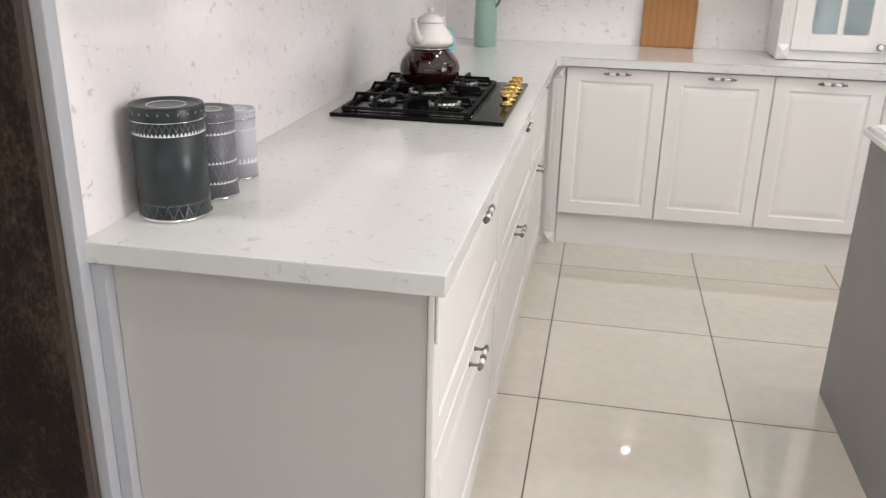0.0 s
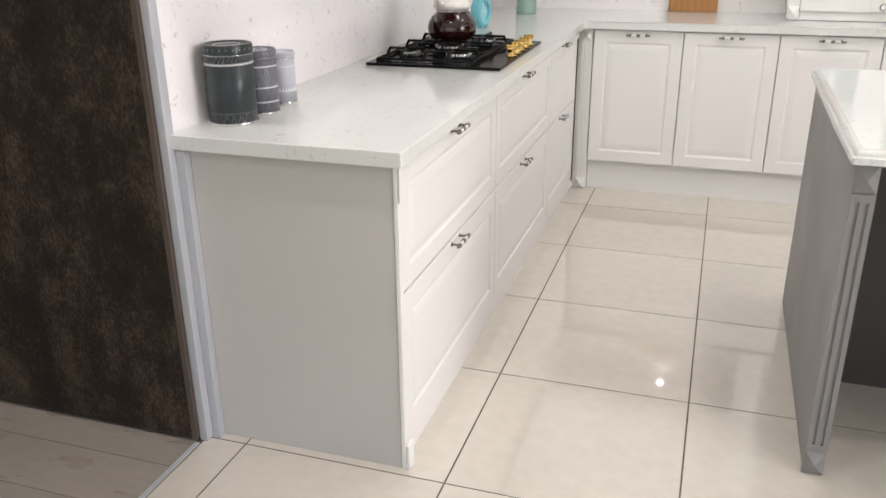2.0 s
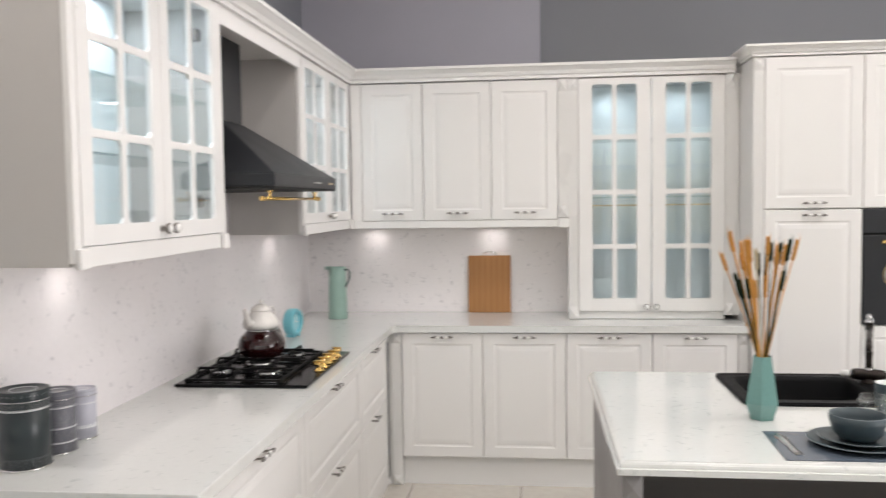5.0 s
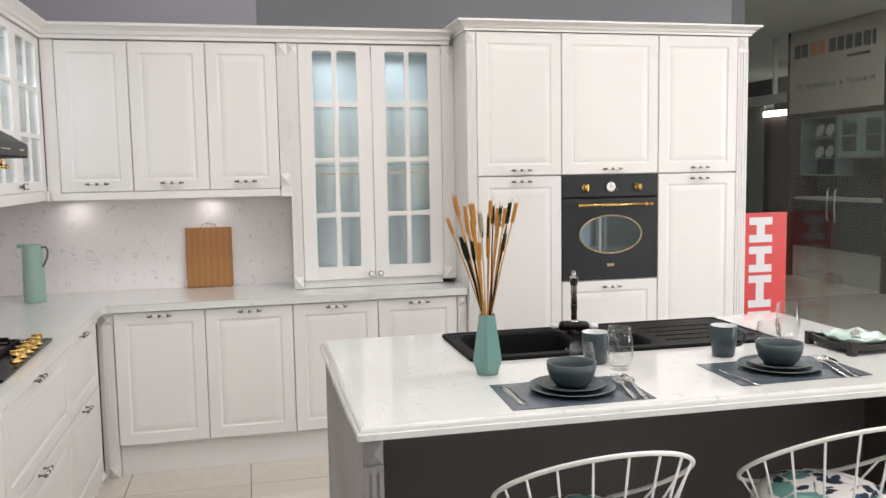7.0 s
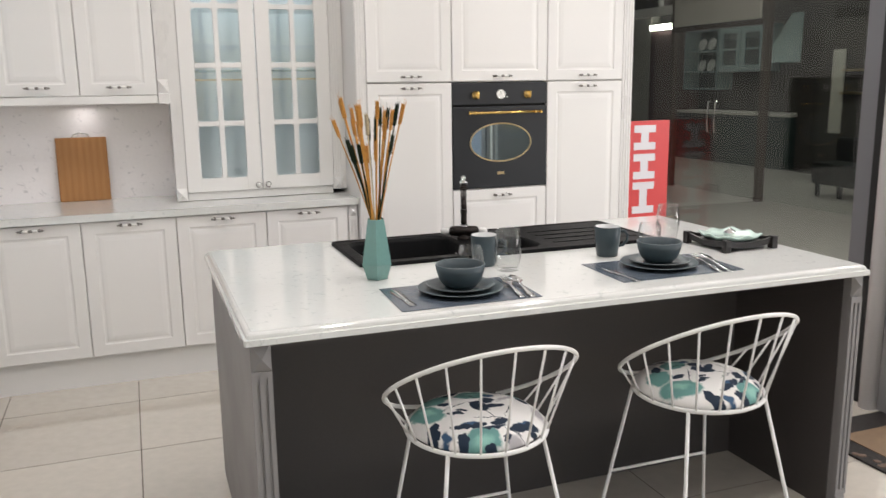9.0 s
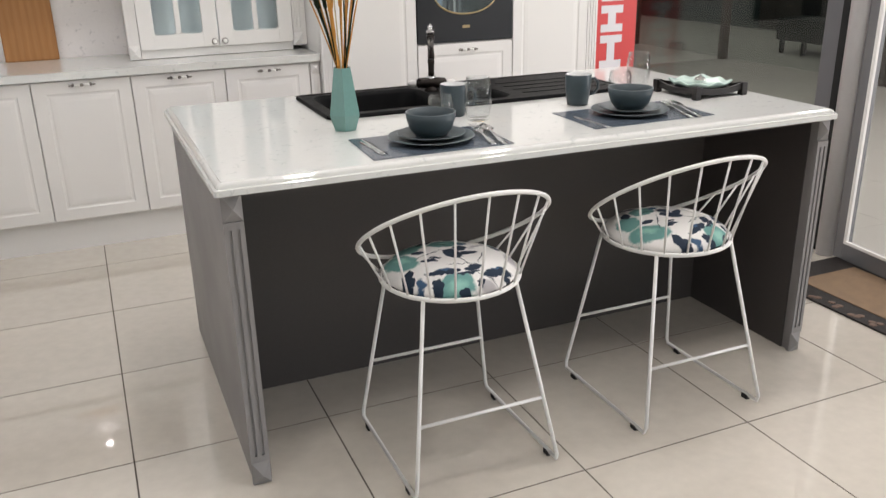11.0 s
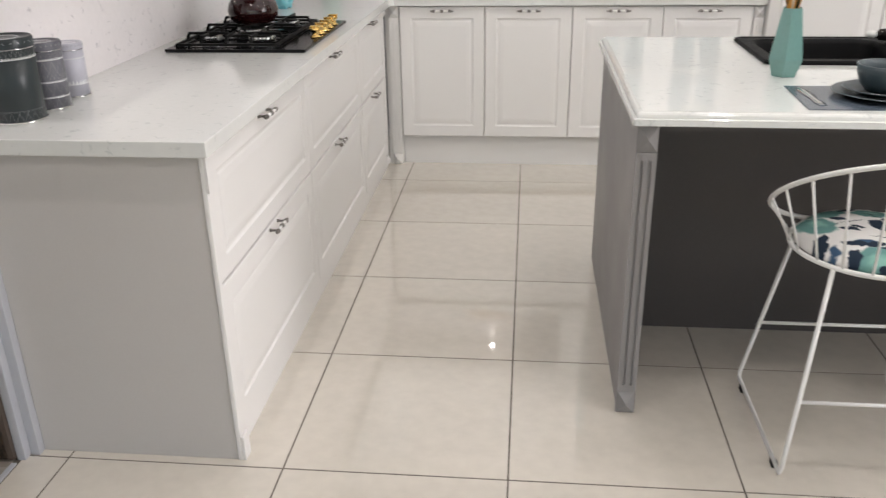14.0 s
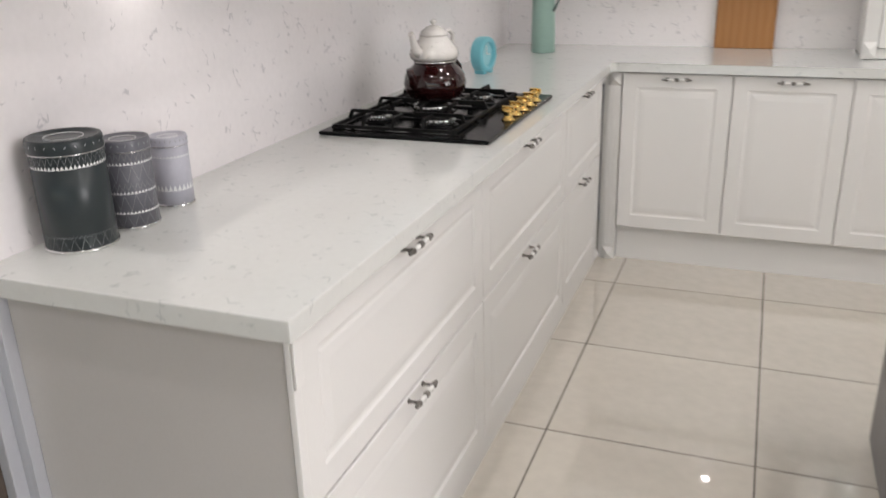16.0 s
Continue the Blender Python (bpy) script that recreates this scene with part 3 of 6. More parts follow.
part("shelf_edge", box(0.02, 0.778, 0.022, 0.0295, 1.535, 1.543), PALEWOOD, u, "pale wooden shelf edge")
for hz in (1.02, 2.16):
    part("hinge", box(0.745, 0.778, 0.004, 0.05, hz - 0.02, hz + 0.02, 0.003), STEEL, u, "nickel cup hinge")
glazed_door(u, 0, 0.947, 0.398, UP_Z1 - 0.953, 2, 4, 0.0, (0.372, 0.028), 0.078, 0.026, 0.035, 0.072)
glazed_door(u, 0.400, 0.947, 0.398, UP_Z1 - 0.953, 2, 4, 0.0, (0.026, 0.028), 0.078, 0.026, 0.035, 0.072)

# wall cabinets on the left wall
LX = -0.50
WEST_D = 0.325
UZ0 = 1.478


def west_cabinet(a, b, rows):
    u = thing("glazed_wall_cabinet", "white wall cabinet with two glazed doors and glass shelves", "cabinet", "glazed wall cabinets along the left wall", Matrix.Translation((LX, a, 0)) @ EASTWARD)
    w = b - a
    carcass(u, w, WEST_D, 1.432, UP_Z1, WHITE, True)
    part("lining", box(0.019, w - 0.019, WEST_D - 0.016, WEST_D - 0.0085, 1.46, UP_Z1 - 0.019), INNER, u, "pale blue back lining")
    for sz in (1.705, 1.91):
        part("shelf", box(0.02, w - 0.02, 0.03, WEST_D - 0.02, sz, sz + 0.006), SHELFGLASS, u, "clear glass shelf").visible_shadow = False
    e = 0.03
    dw = (w - 2 * e) / 2
    glazed_door(u, e, UZ0, dw, UP_Z1 - UZ0 - 0.004, 2, rows, 0.0, (dw - 0.025, 0.03), 0.058, 0.022, 0.04, 0.05)
    glazed_door(u, e + dw, UZ0, dw, UP_Z1 - UZ0 - 0.004, 2, rows, 0.0, (0.025, 0.03), 0.058, 0.022, 0.04, 0.05)
    for hx in (e + 0.05, w - e - 0.105):
        for hz in (1.585, 2.12):
            hb = box(hx - 0.012, hx + 0.012, 0.002, 0.05, hz - 0.02, hz + 0.02, 0.003)
            add_lathe(hb, [(0.017, 0.0), (0.017, 0.012)], 14, pose(hx, 0.013, hz, 90))
            part("hinge", hb, PEWTER, u, "dull nickel cup hinge")
    part("side_stile", box(0.0, e - 0.001, -0.018, 0.0, 1.44, UP_Z1, 0.002), WHITE, u)
    part("side_stile", box(w - e + 0.001, w, -0.018, 0.0, 1.44, UP_Z1, 0.002), WHITE, u)
    part("bottom_rail", box(e, w - e, -0.016, 0.0, 1.428, UZ0 - 0.001, 0.003), WHITE, u)
    part("corner_block", box(-0.001, 0.045, -0.032, -0.0185, 1.425, 1.475, 0.004), WHITE, u)
    part("corner_block", box(w - 0.045, w + 0.001, -0.032, -0.0185, 1.425, 1.475, 0.004), WHITE, u)
    return u


west_cabinet(1.12, 2.06, 3)
west_cabinet(3.01, 4.02, 3)
u = thing("hood_fascia", "white fascia board bridging the cooker hood niche", "cabinet panel", m=Matrix.Translation((LX, 2.061, 0)) @ EASTWARD)
part("board", box(0, 0.948, -0.018, 0.0, 2.185, UP_Z1, 0.002), WHITE, u)
part("top_board", box(0, 0.948, 0.001, WEST_D, 2.227, UP_Z1), WHITE, u)
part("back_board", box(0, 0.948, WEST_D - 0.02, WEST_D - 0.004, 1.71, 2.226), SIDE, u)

# tall units
TY = 3.775
TT = 2.29


def tall_unit(a, b, label):
    return thing("tall_cabinet", label, "cabinet", "tall cabinets along the back wall", pose(a, TY, 0))


for a, b in ((1.744, 2.230), (2.818, 3.318)):
    u = tall_unit(a, b, "tall white cabinet with an upper and a lower raised-panel door")
    w = b - a
    carcass(u, w, 0.58, 0.165, TT)
    front(u, "door", 0, 1.511, w, TT - 1.513, (w / 2, 0.028))
    front(u, "door", 0, 0.165, w, 1.343, (w / 2, 1.312))
    part("plinth", box(0, w, 0.03, 0.05, 0, 0.163), WHITE, u)
u = tall_unit(2.231, 2.817, "tall white cabinet that houses the built-in oven")
bm = bmesh.new()
add_box(bm, 0.0005, 0.586, 0.001, 0.58, 1.509, TT)
add_box(bm, 0.0005, 0.586, 0.001, 0.58, 0.165, 0.909)
add_box(bm, 0.0005, 0.586, 0.54, 0.58, 0.9095, 1.5085)
part("body", bm, WHITE, u)
front(u, "door", 0, 1.511, 0.586, TT - 1.513, (0.293, 0.028))
front(u, "drawer", 0, 0.40, 0.586, 0.508, (0.293, 0.47))
front(u, "drawer", 0, 0.165, 0.586, 0.233, (0.293, 0.19))
part("plinth", box(0, 0.586, 0.03, 0.05, 0, 0.163), WHITE, u)
u = thing("tall_pilaster", "white fluted pilasters at both ends of the tall units", "pilaster")
flutes(u, "fluting", 1.692, 1.742, 0.0, TT, TY)
flutes(u, "fluting", 3.320, 3.386, 0.0, TT, TY)
part("side_panel", box(1.690, 1.7435, TY + 0.001, 4.435, 0.0, TT), WHITE, u)
part("side_panel", box(3.3185, 3.388, TY + 0.001, 4.435, 0.0, TT), WHITE, u)

# cornice over all units
CH = 0.68
crown = [(o, u * CH) for o, u in [(0.0, 0.0), (0.012, 0.0), (0.012, 0.018), (0.022, 0.024), (0.028, 0.042), (0.048, 0.062), (0.055, 0.066), (0.055, 0.082), (-0.03, 0.082), (-0.03, 0.0)]]
low = [(o, u * 1.38 + UP_Z1 + 0.001) for o, u in crown]
structure("cornice", sweep(low, [(-0.84, 1.12), (LX + 0.018, 1.12), (LX + 0.018, UP_Y - 0.02), (1.66, UP_Y - 0.02)]), WHITE, "white moulded cornice over the wall cabinets", "moulding")
high = [(o, u + TT + 0.001) for o, u in crown]
structure("cornice_tall", sweep(high, [(1.69, 4.43), (1.69, TY - 0.02), (3.388, TY - 0.02), (3.388, 4.43)]), WHITE, "white moulded cornice over the tall units", "moulding")

# ---- island ----
IX0, IX1, IY0, IY1 = 0.774, 2.808, 1.440, 2.605
SKEW = 0.022                              # the front edge is not quite square to the sides
top = thing("island_top", "white quartz island top with a stepped moulded edge", "worktop")
u = thing("kitchen_island", "grey lacquered kitchen island with fluted corner posts", "kitchen island")
part("side_panel", box(0.794, 0.842, 1.484, 2.585, 0.0, 0.8645, 0.002), GREYPAINT, u)
part("side_panel", box(2.765, 2.803, 1.460, 2.585, 0.0, 0.8645, 0.002), GREYPAINT, u)
part("back_panel", box(0.8405, 2.7645, 2.003, 2.023, 0.0, 0.8645), SHADEDGREY, u)
part("front_board", box(0.8425, 2.7645, 2.565, 2.584, 0.0, 0.8645), GREYPAINT, u)
part("underside", box(0.8475, 2.7600, 1.486, 2.002, 0.844, 0.8645), SHADEDGREY, u)
# thin dark sheets add the overhang's shade to the inner sides
part("side_lining", box(0.8425, 0.8465, 1.485, 2.0025, 0.0, 0.843), SHADEDGREY, u)
part("side_lining", box(2.7605, 2.7645, 1.485, 2.0025, 0.0, 0.843), SHADEDGREY, u)
flutes(u, "post_fluting", 0.790, 0.843, 0.0, 0.8645, 1.482, GREYPAINT, 0.018, 2, 0.075)
flutes(u, "post_fluting", 2.757, 2.803, 0.0, 0.8645, 1.458, GREYPAINT, 0.018, 2, 0.075)
# island top: a frame of slabs round the sink's cut-out
SX0, SX1, SY0, SY1 = 1.245, 2.425, 2.055, 2.515


def island_slab(edge):
    """The moulded edge, or the flat slab with the cut-out for the sink."""
    bm = bmesh.new()
    steps = [(0.002, 0.8655), (0.0, 0.867), (0.0, 0.882), (0.0015, 0.8835), (0.007, 0.8838), (0.0075, 0.887), (0.0095, 0.8925), (0.0135, 0.8965), (0.019, 0.8985), (0.0205, 0.8985), (0.0215, 0.900)]
    rings = []
    for o, z in steps:
        x0, x1, y0, y1 = IX0 + o, IX1 - o, IY0 + o, IY1 - o
        c = 0.005
        rings.append([bm.verts.new((x, y, z)) for x, y in ((x0 + c, y0), (x1 - c, y0 - SKEW), (x1, y0 - SKEW + c), (x1, y1 - c), (x1 - c, y1), (x0 + c, y1), (x0, y1 - c), (x0, y0 + c))])
    if edge:
        for a, b in zip(rings, rings[1:]):
            for i in range(8):
                bm.faces.new((a[i], a[(i + 1) % 8], b[(i + 1) % 8], b[i]))
        return bm
    for ring in rings[1:-1]:
        for v in ring:
            bm.verts.remove(v)
    e = 0.012
    for ring, flip in ((rings[-1], False), (rings[0], True)):
        z = ring[0].co.z
        hole = [bm.verts.new((x, y, z)) for x, y in ((SX0 + e, SY0 + e), (SX1 - e, SY0 + e), (SX1 - e, SY1 - e), (SX0 + e, SY1 - e))]
        qs = [(ring[0], ring[1], hole[1], hole[0]), (ring[1], ring[2], hole[1]), (ring[2], ring[3], hole[2], hole[1]), (ring[3], ring[4], hole[2]), (ring[4], ring[5], hole[3], hole[2]), (ring[5], ring[6], hole[3]), (ring[6], ring[7], hole[0], hole[3]), (ring[7], ring[0], hole[0])]
        for q in qs:
            bm.faces.new(q[::-1] if flip else q)
        if flip:
            lowh = hole
        else:
            uph = hole
    for i in range(4):
        bm.faces.new((uph[i], uph[(i + 1) % 4], lowh[(i + 1) % 4], lowh[i]))
    return bm


part("slab", island_slab(False), QUARTZ, top)
part("edge_moulding", island_slab(True), QUARTZ, top)


# ---- things on the left worktop ----
TOP = 0.9005


def band(r, z0, z1, n, solid_tri, w=0.0009, phase=0.0, lift=0.0006):
    """A printed band round a tin: full triangles, or a zigzag line."""
    bm = bmesh.new()
    def at(a, z):
        return bm.verts.new(((r + lift) * math.cos(a), (r + lift) * math.sin(a), z))
    st = 2 * math.pi / n
    for i in range(n):
        a = i * st + phase
        if solid_tri:
            bm.faces.new((at(a, z0), at(a + st, z0), at(a + st / 2, z1)))
        else:
            da = w / r
            bm.faces.new((at(a, z0), at(a + da, z0), at(a + st / 2 + da, z1), at(a + st / 2, z1)))
            bm.faces.new((at(a + st / 2, z1), at(a + st / 2 + da, z1), at(a + st + da, z0), at(a + st, z0)))
    return bm


def tin(x, y, r, h, color, label, bands):
    body = material("painted_tin", color, 0.36, var=0.05, bump=0.01, coat=0.15)
    u = thing("storage_tin", label, "storage tin", "storage tins on the worktop", pose(x, y, TOP))
    lid_h = 0.110 * h
    z1 = h - lid_h
    part("body", lathe([(r * 0.985, 0.004), (r * 0.985, z1)], 48), body, u)
    part("rim", add_lathe(bmesh.new(), [(r * 0.98, 0.0), (r * 1.02, 0.0015), (r * 1.02, 0.005), (r * 0.985, 0.0065)], 48), STEEL, u, "bare steel bottom rim")
    lid = part("lid", lathe([(r * 1.0, z1 - 0.004), (r * 1.015, z1 - 0.002), (r * 1.015, h - 0.005), (r * 0.985, h - 0.0005), (r * 0.90, h - 0.001), (r * 0.87, h - 0.004), (r * 0.1, h - 0.0035)], 48), body, u)
    part("lid_ring", add_tube(bmesh.new(), [(r * 0.52 * math.cos(a * math.pi / 18), r * 0.52 * math.sin(a * math.pi / 18), h - 0.0034) for a in range(36)], 0.0008, 6, True), PRINT, lid, "white printed ring")
    for a in range(24):
        q = 2 * math.pi * a / 24
        part("lid_mark", box(-0.0007, 0.0007, -0.0006, 0.0006, -0.0025, 0.0025), LINEPRINT, lid, "", pose(r * 1.0155 * math.cos(q), r * 1.0155 * math.sin(q), h - lid_h / 2, 0, 0, math.degrees(q) + 90) @ pose(0, 0, 0, 0, 35 if a % 2 else -35))
    part("lid_bead", add_tube(bmesh.new(), [(r * 1.015 * math.cos(a * math.pi / 20), r * 1.015 * math.sin(a * math.pi / 20), z1 - 0.003) for a in range(40)], 0.0012, 6, True), STEEL, lid)
    for z0, zz, n, full in bands:
        part("printed_band", band(r * 0.985, z0 * h, zz * h, n, full, 0.0006), PRINT if full else LINEPRINT, u, "white printed triangle band")
    return u


LINEPRINT = material("grey_line_print", (0.30, 0.31, 0.32), 0.4, var=0.02, bump=0.0)
PRINT = material("white_print", (0.74, 0.75, 0.75), 0.4, var=0.02, bump=0.0)
tin(-0.753, 1.310, 0.0645, 0.205, (0.020, 0.028, 0.031), "tall dark slate-green metal tin with white triangle bands", [(0.025, 0.135, 22, False), (0.14, 0.165, 60, False), (0.755, 0.79, 56, True), (0.795, 0.875, 36, False)])
tin(-0.737, 1.436, 0.048, 0.174, (0.13, 0.13, 0.15), "middle-sized grey metal tin with white triangle bands", [(0.03, 0.175, 14, False), (0.185, 0.22, 44, True), (0.23, 0.40, 14, False), (0.41, 0.445, 44, True), (0.455, 0.53, 28, False), (0.54, 0.725, 14, False), (0.735, 0.77, 44, True), (0.78, 0.87, 28, False)])
tin(-0.743, 1.571, 0.0385, 0.148, (0.46, 0.46, 0.52), "small pale lilac-grey metal tin with white triangle bands", [(0.24, 0.33, 26, True), (0.71, 0.745, 34, True)])

# gas hob
CASTALU = material("cast_aluminium", (0.66, 0.66, 0.66), 0.26, metal=1.0, var=0.06, fine=200, bump=0.1)
u = thing("gas_hob", "black enamel gas hob with brass knobs set in the worktop", "gas hob")
HX0, HX1, HY0, HY1 = -0.762, -0.258, 2.228, 2.925
plate = part("plate", box(HX0, HX1, HY0, HY1, 0.9006, 0.912, 0.004), ENAMEL, u)
part("tray", box(HX0 + 0.03, HX1 - 0.095, HY0 + 0.03, HY1 - 0.03, 0.9121, 0.9145, 0.001), ENAMEL, u)
burners = [(-0.645, 2.385, 0.036), (-0.452, 2.375, 0.046), (-0.545, 2.56, 0.058), (-0.645, 2.74, 0.046), (-0.445, 2.745, 0.032)]
for bx, by, br in burners:
    b = part("burner", lathe([(br * 1.25, 0.9146), (br * 1.2, 0.918), (br * 0.95, 0.9195)], 28, pose(bx, by, 0)), ENAMEL, u)
    bm = bmesh.new()
    add_lathe(bm, [(br * 0.98, 0.9196), (br * 1.02, 0.935), (br * 0.96, 0.9365)], 28, pose(bx, by, 0))
    for k in range(20):
        a = 2 * math.pi * k / 20
        add_box(bm, bx + br * 1.01 * math.cos(a) - 0.002, bx + br * 1.01 * math.cos(a) + 0.002, by + br * 1.01 * math.sin(a) - 0.002, by + br * 1.01 * math.sin(a) + 0.002, 0.923, 0.9362)
    part("flame_ring", bm, CASTALU, b, "bright steel flame ring")
    part("cap", lathe([(br * 0.80, 0.9366), (br * 0.82, 0.9395), (br * 0.72, 0.942), (br * 0.15, 0.9425)], 28, pose(bx, by, 0)), IRON, b)


def bar(bm, a, b, w=0.009, h=0.009):
    """A square iron bar between two points."""
    a, b = Vector(a), Vector(b)
    d = b - a
    m = Matrix.Translation(a) @ d.to_track_quat("X", "Z").to_matrix().to_4x4()
    vs = add_box(bm, -h / 3, d.length + h / 3, -w / 2, w / 2, -h / 2, h / 2)
    for v in vs:
        v.co = m @ v.co


GZ = 0.9475
for gy0, gy1 in ((2.262, 2.455), (2.465, 2.655), (2.665, 2.858)):
    bm = bmesh.new()
    x0, x1 = -0.728, -0.368
    ym = (gy0 + gy1) / 2
    # outer frame low, fingers high
    for p, q in (((x0, gy0, 0.922), (x1, gy0, 0.922)), ((x0, gy1, 0.922), (x1, gy1, 0.922)), ((x0, gy0, 0.922), (x0, gy1, 0.922)), ((x1, gy0, 0.922), (x1, gy1, 0.922))):
        bar(bm, p, q)
    for gx in ((x0 * 3 + x1) / 4, (x0 + x1 * 3) / 4):
        bar(bm, (gx, gy0, 0.922), (gx, gy0 + 0.012, GZ)), bar(bm, (gx, gy0 + 0.012, GZ), (gx, ym - 0.028, GZ))
        bar(bm, (gx, gy1, 0.922), (gx, gy1 - 0.012, GZ)), bar(bm, (gx, gy1 - 0.012, GZ), (gx, ym + 0.028, GZ))
    bar(bm, (x0, ym, 0.922), (x0 + 0.012, ym, GZ)), bar(bm, (x0 + 0.012, ym, GZ), (x0 + 0.07, ym, GZ))
    bar(bm, (x1, ym, 0.922), (x1 - 0.012, ym, GZ)), bar(bm, (x1 - 0.012, ym, GZ), (x1 - 0.07, ym, GZ))
    bar(bm, ((x0 + x1) / 2, ym - 0.03, GZ), ((x0 + x1) / 2, gy0 + 0.012, GZ)), bar(bm, ((x0 + x1) / 2, gy0 + 0.012, GZ), ((x0 + x1) / 2, gy0, 0.922))
    bar(bm, ((x0 + x1) / 2 - 0.105, ym, GZ), ((x0 + x1) / 2 - 0.03, ym, GZ)), bar(bm, ((x0 + x1) / 2 + 0.03, ym, GZ), ((x0 + x1) / 2 + 0.105, ym, GZ))
    for fx in (x0, x1):
        for fy in (gy0, gy1):
            add_box(bm, fx - 0.006, fx + 0.006, fy - 0.006, fy + 0.006, 0.9146, 0.922)
    part("pan_support", bm, IRON, u, "black cast iron pan support")
for k in range(5):
    ky = 2.492 + k * 0.076
    bm = lathe([(0.019, 0.9121), (0.0195, 0.916), (0.013, 0.919), (0.0115, 0.930), (0.016, 0.936), (0.0165, 0.944), (0.010, 0.948), (0.004, 0.9485)], 24, pose(-0.284, ky, 0))
    add_box(bm, -0.284 - 0.019, -0.284 + 0.019, ky - 0.0035, ky + 0.0035, 0.936, 0.954, 0.002)
    part("knob", bm, BRASS, u, "polished brass control knob")

# double tea kettle on the hob
def kettle_enamel(name, base, speck, thr, rough):
    m = material(name, base, rough, var=0.03, bump=0.01, coat=0.6)
    n, l = m.node_tree.nodes, m.node_tree.links
    tc, v = n.new("ShaderNodeTexCoord"), n.new("ShaderNodeTexNoise")
    v.inputs["Scale"].default_value, v.inputs["Detail"].default_value = 210, 1
    l.new(tc.outputs["Object"], v.inputs[0])
    r = n.new("ShaderNodeMapRange")
    r.inputs[1].default_value, r.inputs[2].default_value = thr, thr + 0.05
    l.new(v.outputs[0], r.inputs[0])
    mx = n.new("ShaderNodeMix")
    mx.data_type = "RGBA"
    mx.inputs[6].default_value, mx.inputs[7].default_value = (*base, 1), (*speck, 1)
    l.new(r.outputs[0], mx.inputs[0])
    tint(m, mx.outputs[2])
    return m


MAROON = kettle_enamel("maroon_enamel", (0.018, 0.0035, 0.0035), (0.03, 0.007, 0.007), 0.7, 0.1)
CREAM = kettle_enamel("speckled_cream_enamel", (0.76, 0.73, 0.70), (0.30, 0.26, 0.22), 0.70, 0.14)
KX, KY, KZ = -0.542, 2.578, 0.9525
u = thing("water_kettle", "dark maroon enamel kettle standing on the gas hob", "kettle", m=pose(KX, KY, KZ))
part("pot", lathe([(0.062, 0.0), (0.078, 0.006), (0.092, 0.026), (0.0965, 0.048), (0.090, 0.074), (0.074, 0.094), (0.063, 0.104), (0.062, 0.110)], 40), MAROON, u)
part("rim", add_lathe(bmesh.new(), [(0.0625, 0.1095), (0.0655, 0.111), (0.0655, 0.114), (0.060, 0.115)], 40), STEEL, u)
sp = pose(0, 0, 0, 0, 0, 250)
part("spout", tube([sp @ Vector(p) for p in ((0.075, 0, 0.045), (0.098, 0, 0.058), (0.106, 0, 0.080), (0.112, 0, 0.100))], 0.012, 14, radii=[0.019, 0.015, 0.0115, 0.010]), MAROON, u)
hd = pose(0, 0, 0, 0, 0, 74)
part("grip", tube([hd @ Vector(p) for p in ((0.07, 0, 0.095), (0.110, 0, 0.098), (0.130, 0, 0.080), (0.128, 0, 0.048), (0.094, 0, 0.035))], 0.0075, 12), MAROON, u)
u = thing("teapot", "cream speckled enamel teapot stacked on the kettle", "teapot", m=pose(KX, KY, KZ + 0.1155))
part("pot", lathe([(0.058, 0.0), (0.070, 0.004), (0.0745, 0.016), (0.071, 0.032), (0.057, 0.050), (0.045, 0.063), (0.041, 0.072)], 40), CREAM, u)
lid = part("lid", lathe([(0.043, 0.0722), (0.043, 0.0755), (0.036, 0.086), (0.022, 0.096), (0.009, 0.100)], 32), CREAM, u)
part("lid_knob", lathe([(0.005, 0.0995), (0.0045, 0.103), (0.0095, 0.108), (0.0105, 0.113), (0.006, 0.118), (0.001, 0.119)], 18), CREAM, lid)
part("spout", tube([sp @ Vector(p) for p in ((0.055, 0, 0.022), (0.080, 0, 0.034), (0.088, 0, 0.055), (0.094, 0, 0.078), (0.101, 0, 0.086))], 0.01, 14, radii=[0.018, 0.015, 0.0115, 0.009, 0.0085]), CREAM, u)
part("grip", tube([hd @ Vector(p) for p in ((0.050, 0, 0.074), (0.078, 0, 0.080), (0.096, 0, 0.066), (0.094, 0, 0.042), (0.072, 0, 0.028))], 0.006, 12), CREAM, u)

# turquoise ring-shaped clock
TURQ = material("turquoise_plastic", (0.17, 0.50, 0.58), 0.3, var=0.04, bump=0.01, coat=0.2)
u = thing("table_clock", "small round turquoise table clock on the worktop", "clock", m=pose(-0.655, 3.40, TOP, 0, 0, 80))
prof = [(0.050, -0.026), (0.066, -0.024), (0.069, -0.016), (0.069, 0.016), (0.066, 0.024), (0.050, 0.026), (0.047, 0.020), (0.047, -0.020), (0.050, -0.026)]
cm = pose(0, 0, 0.073, 90)
part("case", add_lathe(bmesh.new(), prof, 40, cm, cap0=False, cap1=False), TURQ, u)
part("dial", lathe([(0.0465, 0.004), (0.0465, 0.012)], 32, cm), material("turquoise_dial", (0.30, 0.58, 0.63), 0.4, var=0.03), u, "paler turquoise dial")
part("pointer", box(-0.002, 0.002, -0.0145, -0.0125, 0.073, 0.107), PORCELAIN, u)
part("pointer", box(0.0, 0.026, -0.0147, -0.0127, 0.071, 0.075), PORCELAIN, u)
for s in (-1, 1):
    part("foot", box(s * 0.026 - 0.010, s * 0.026 + 0.010, -0.022, 0.022, 0.0, 0.014, 0.002), TURQ, u)

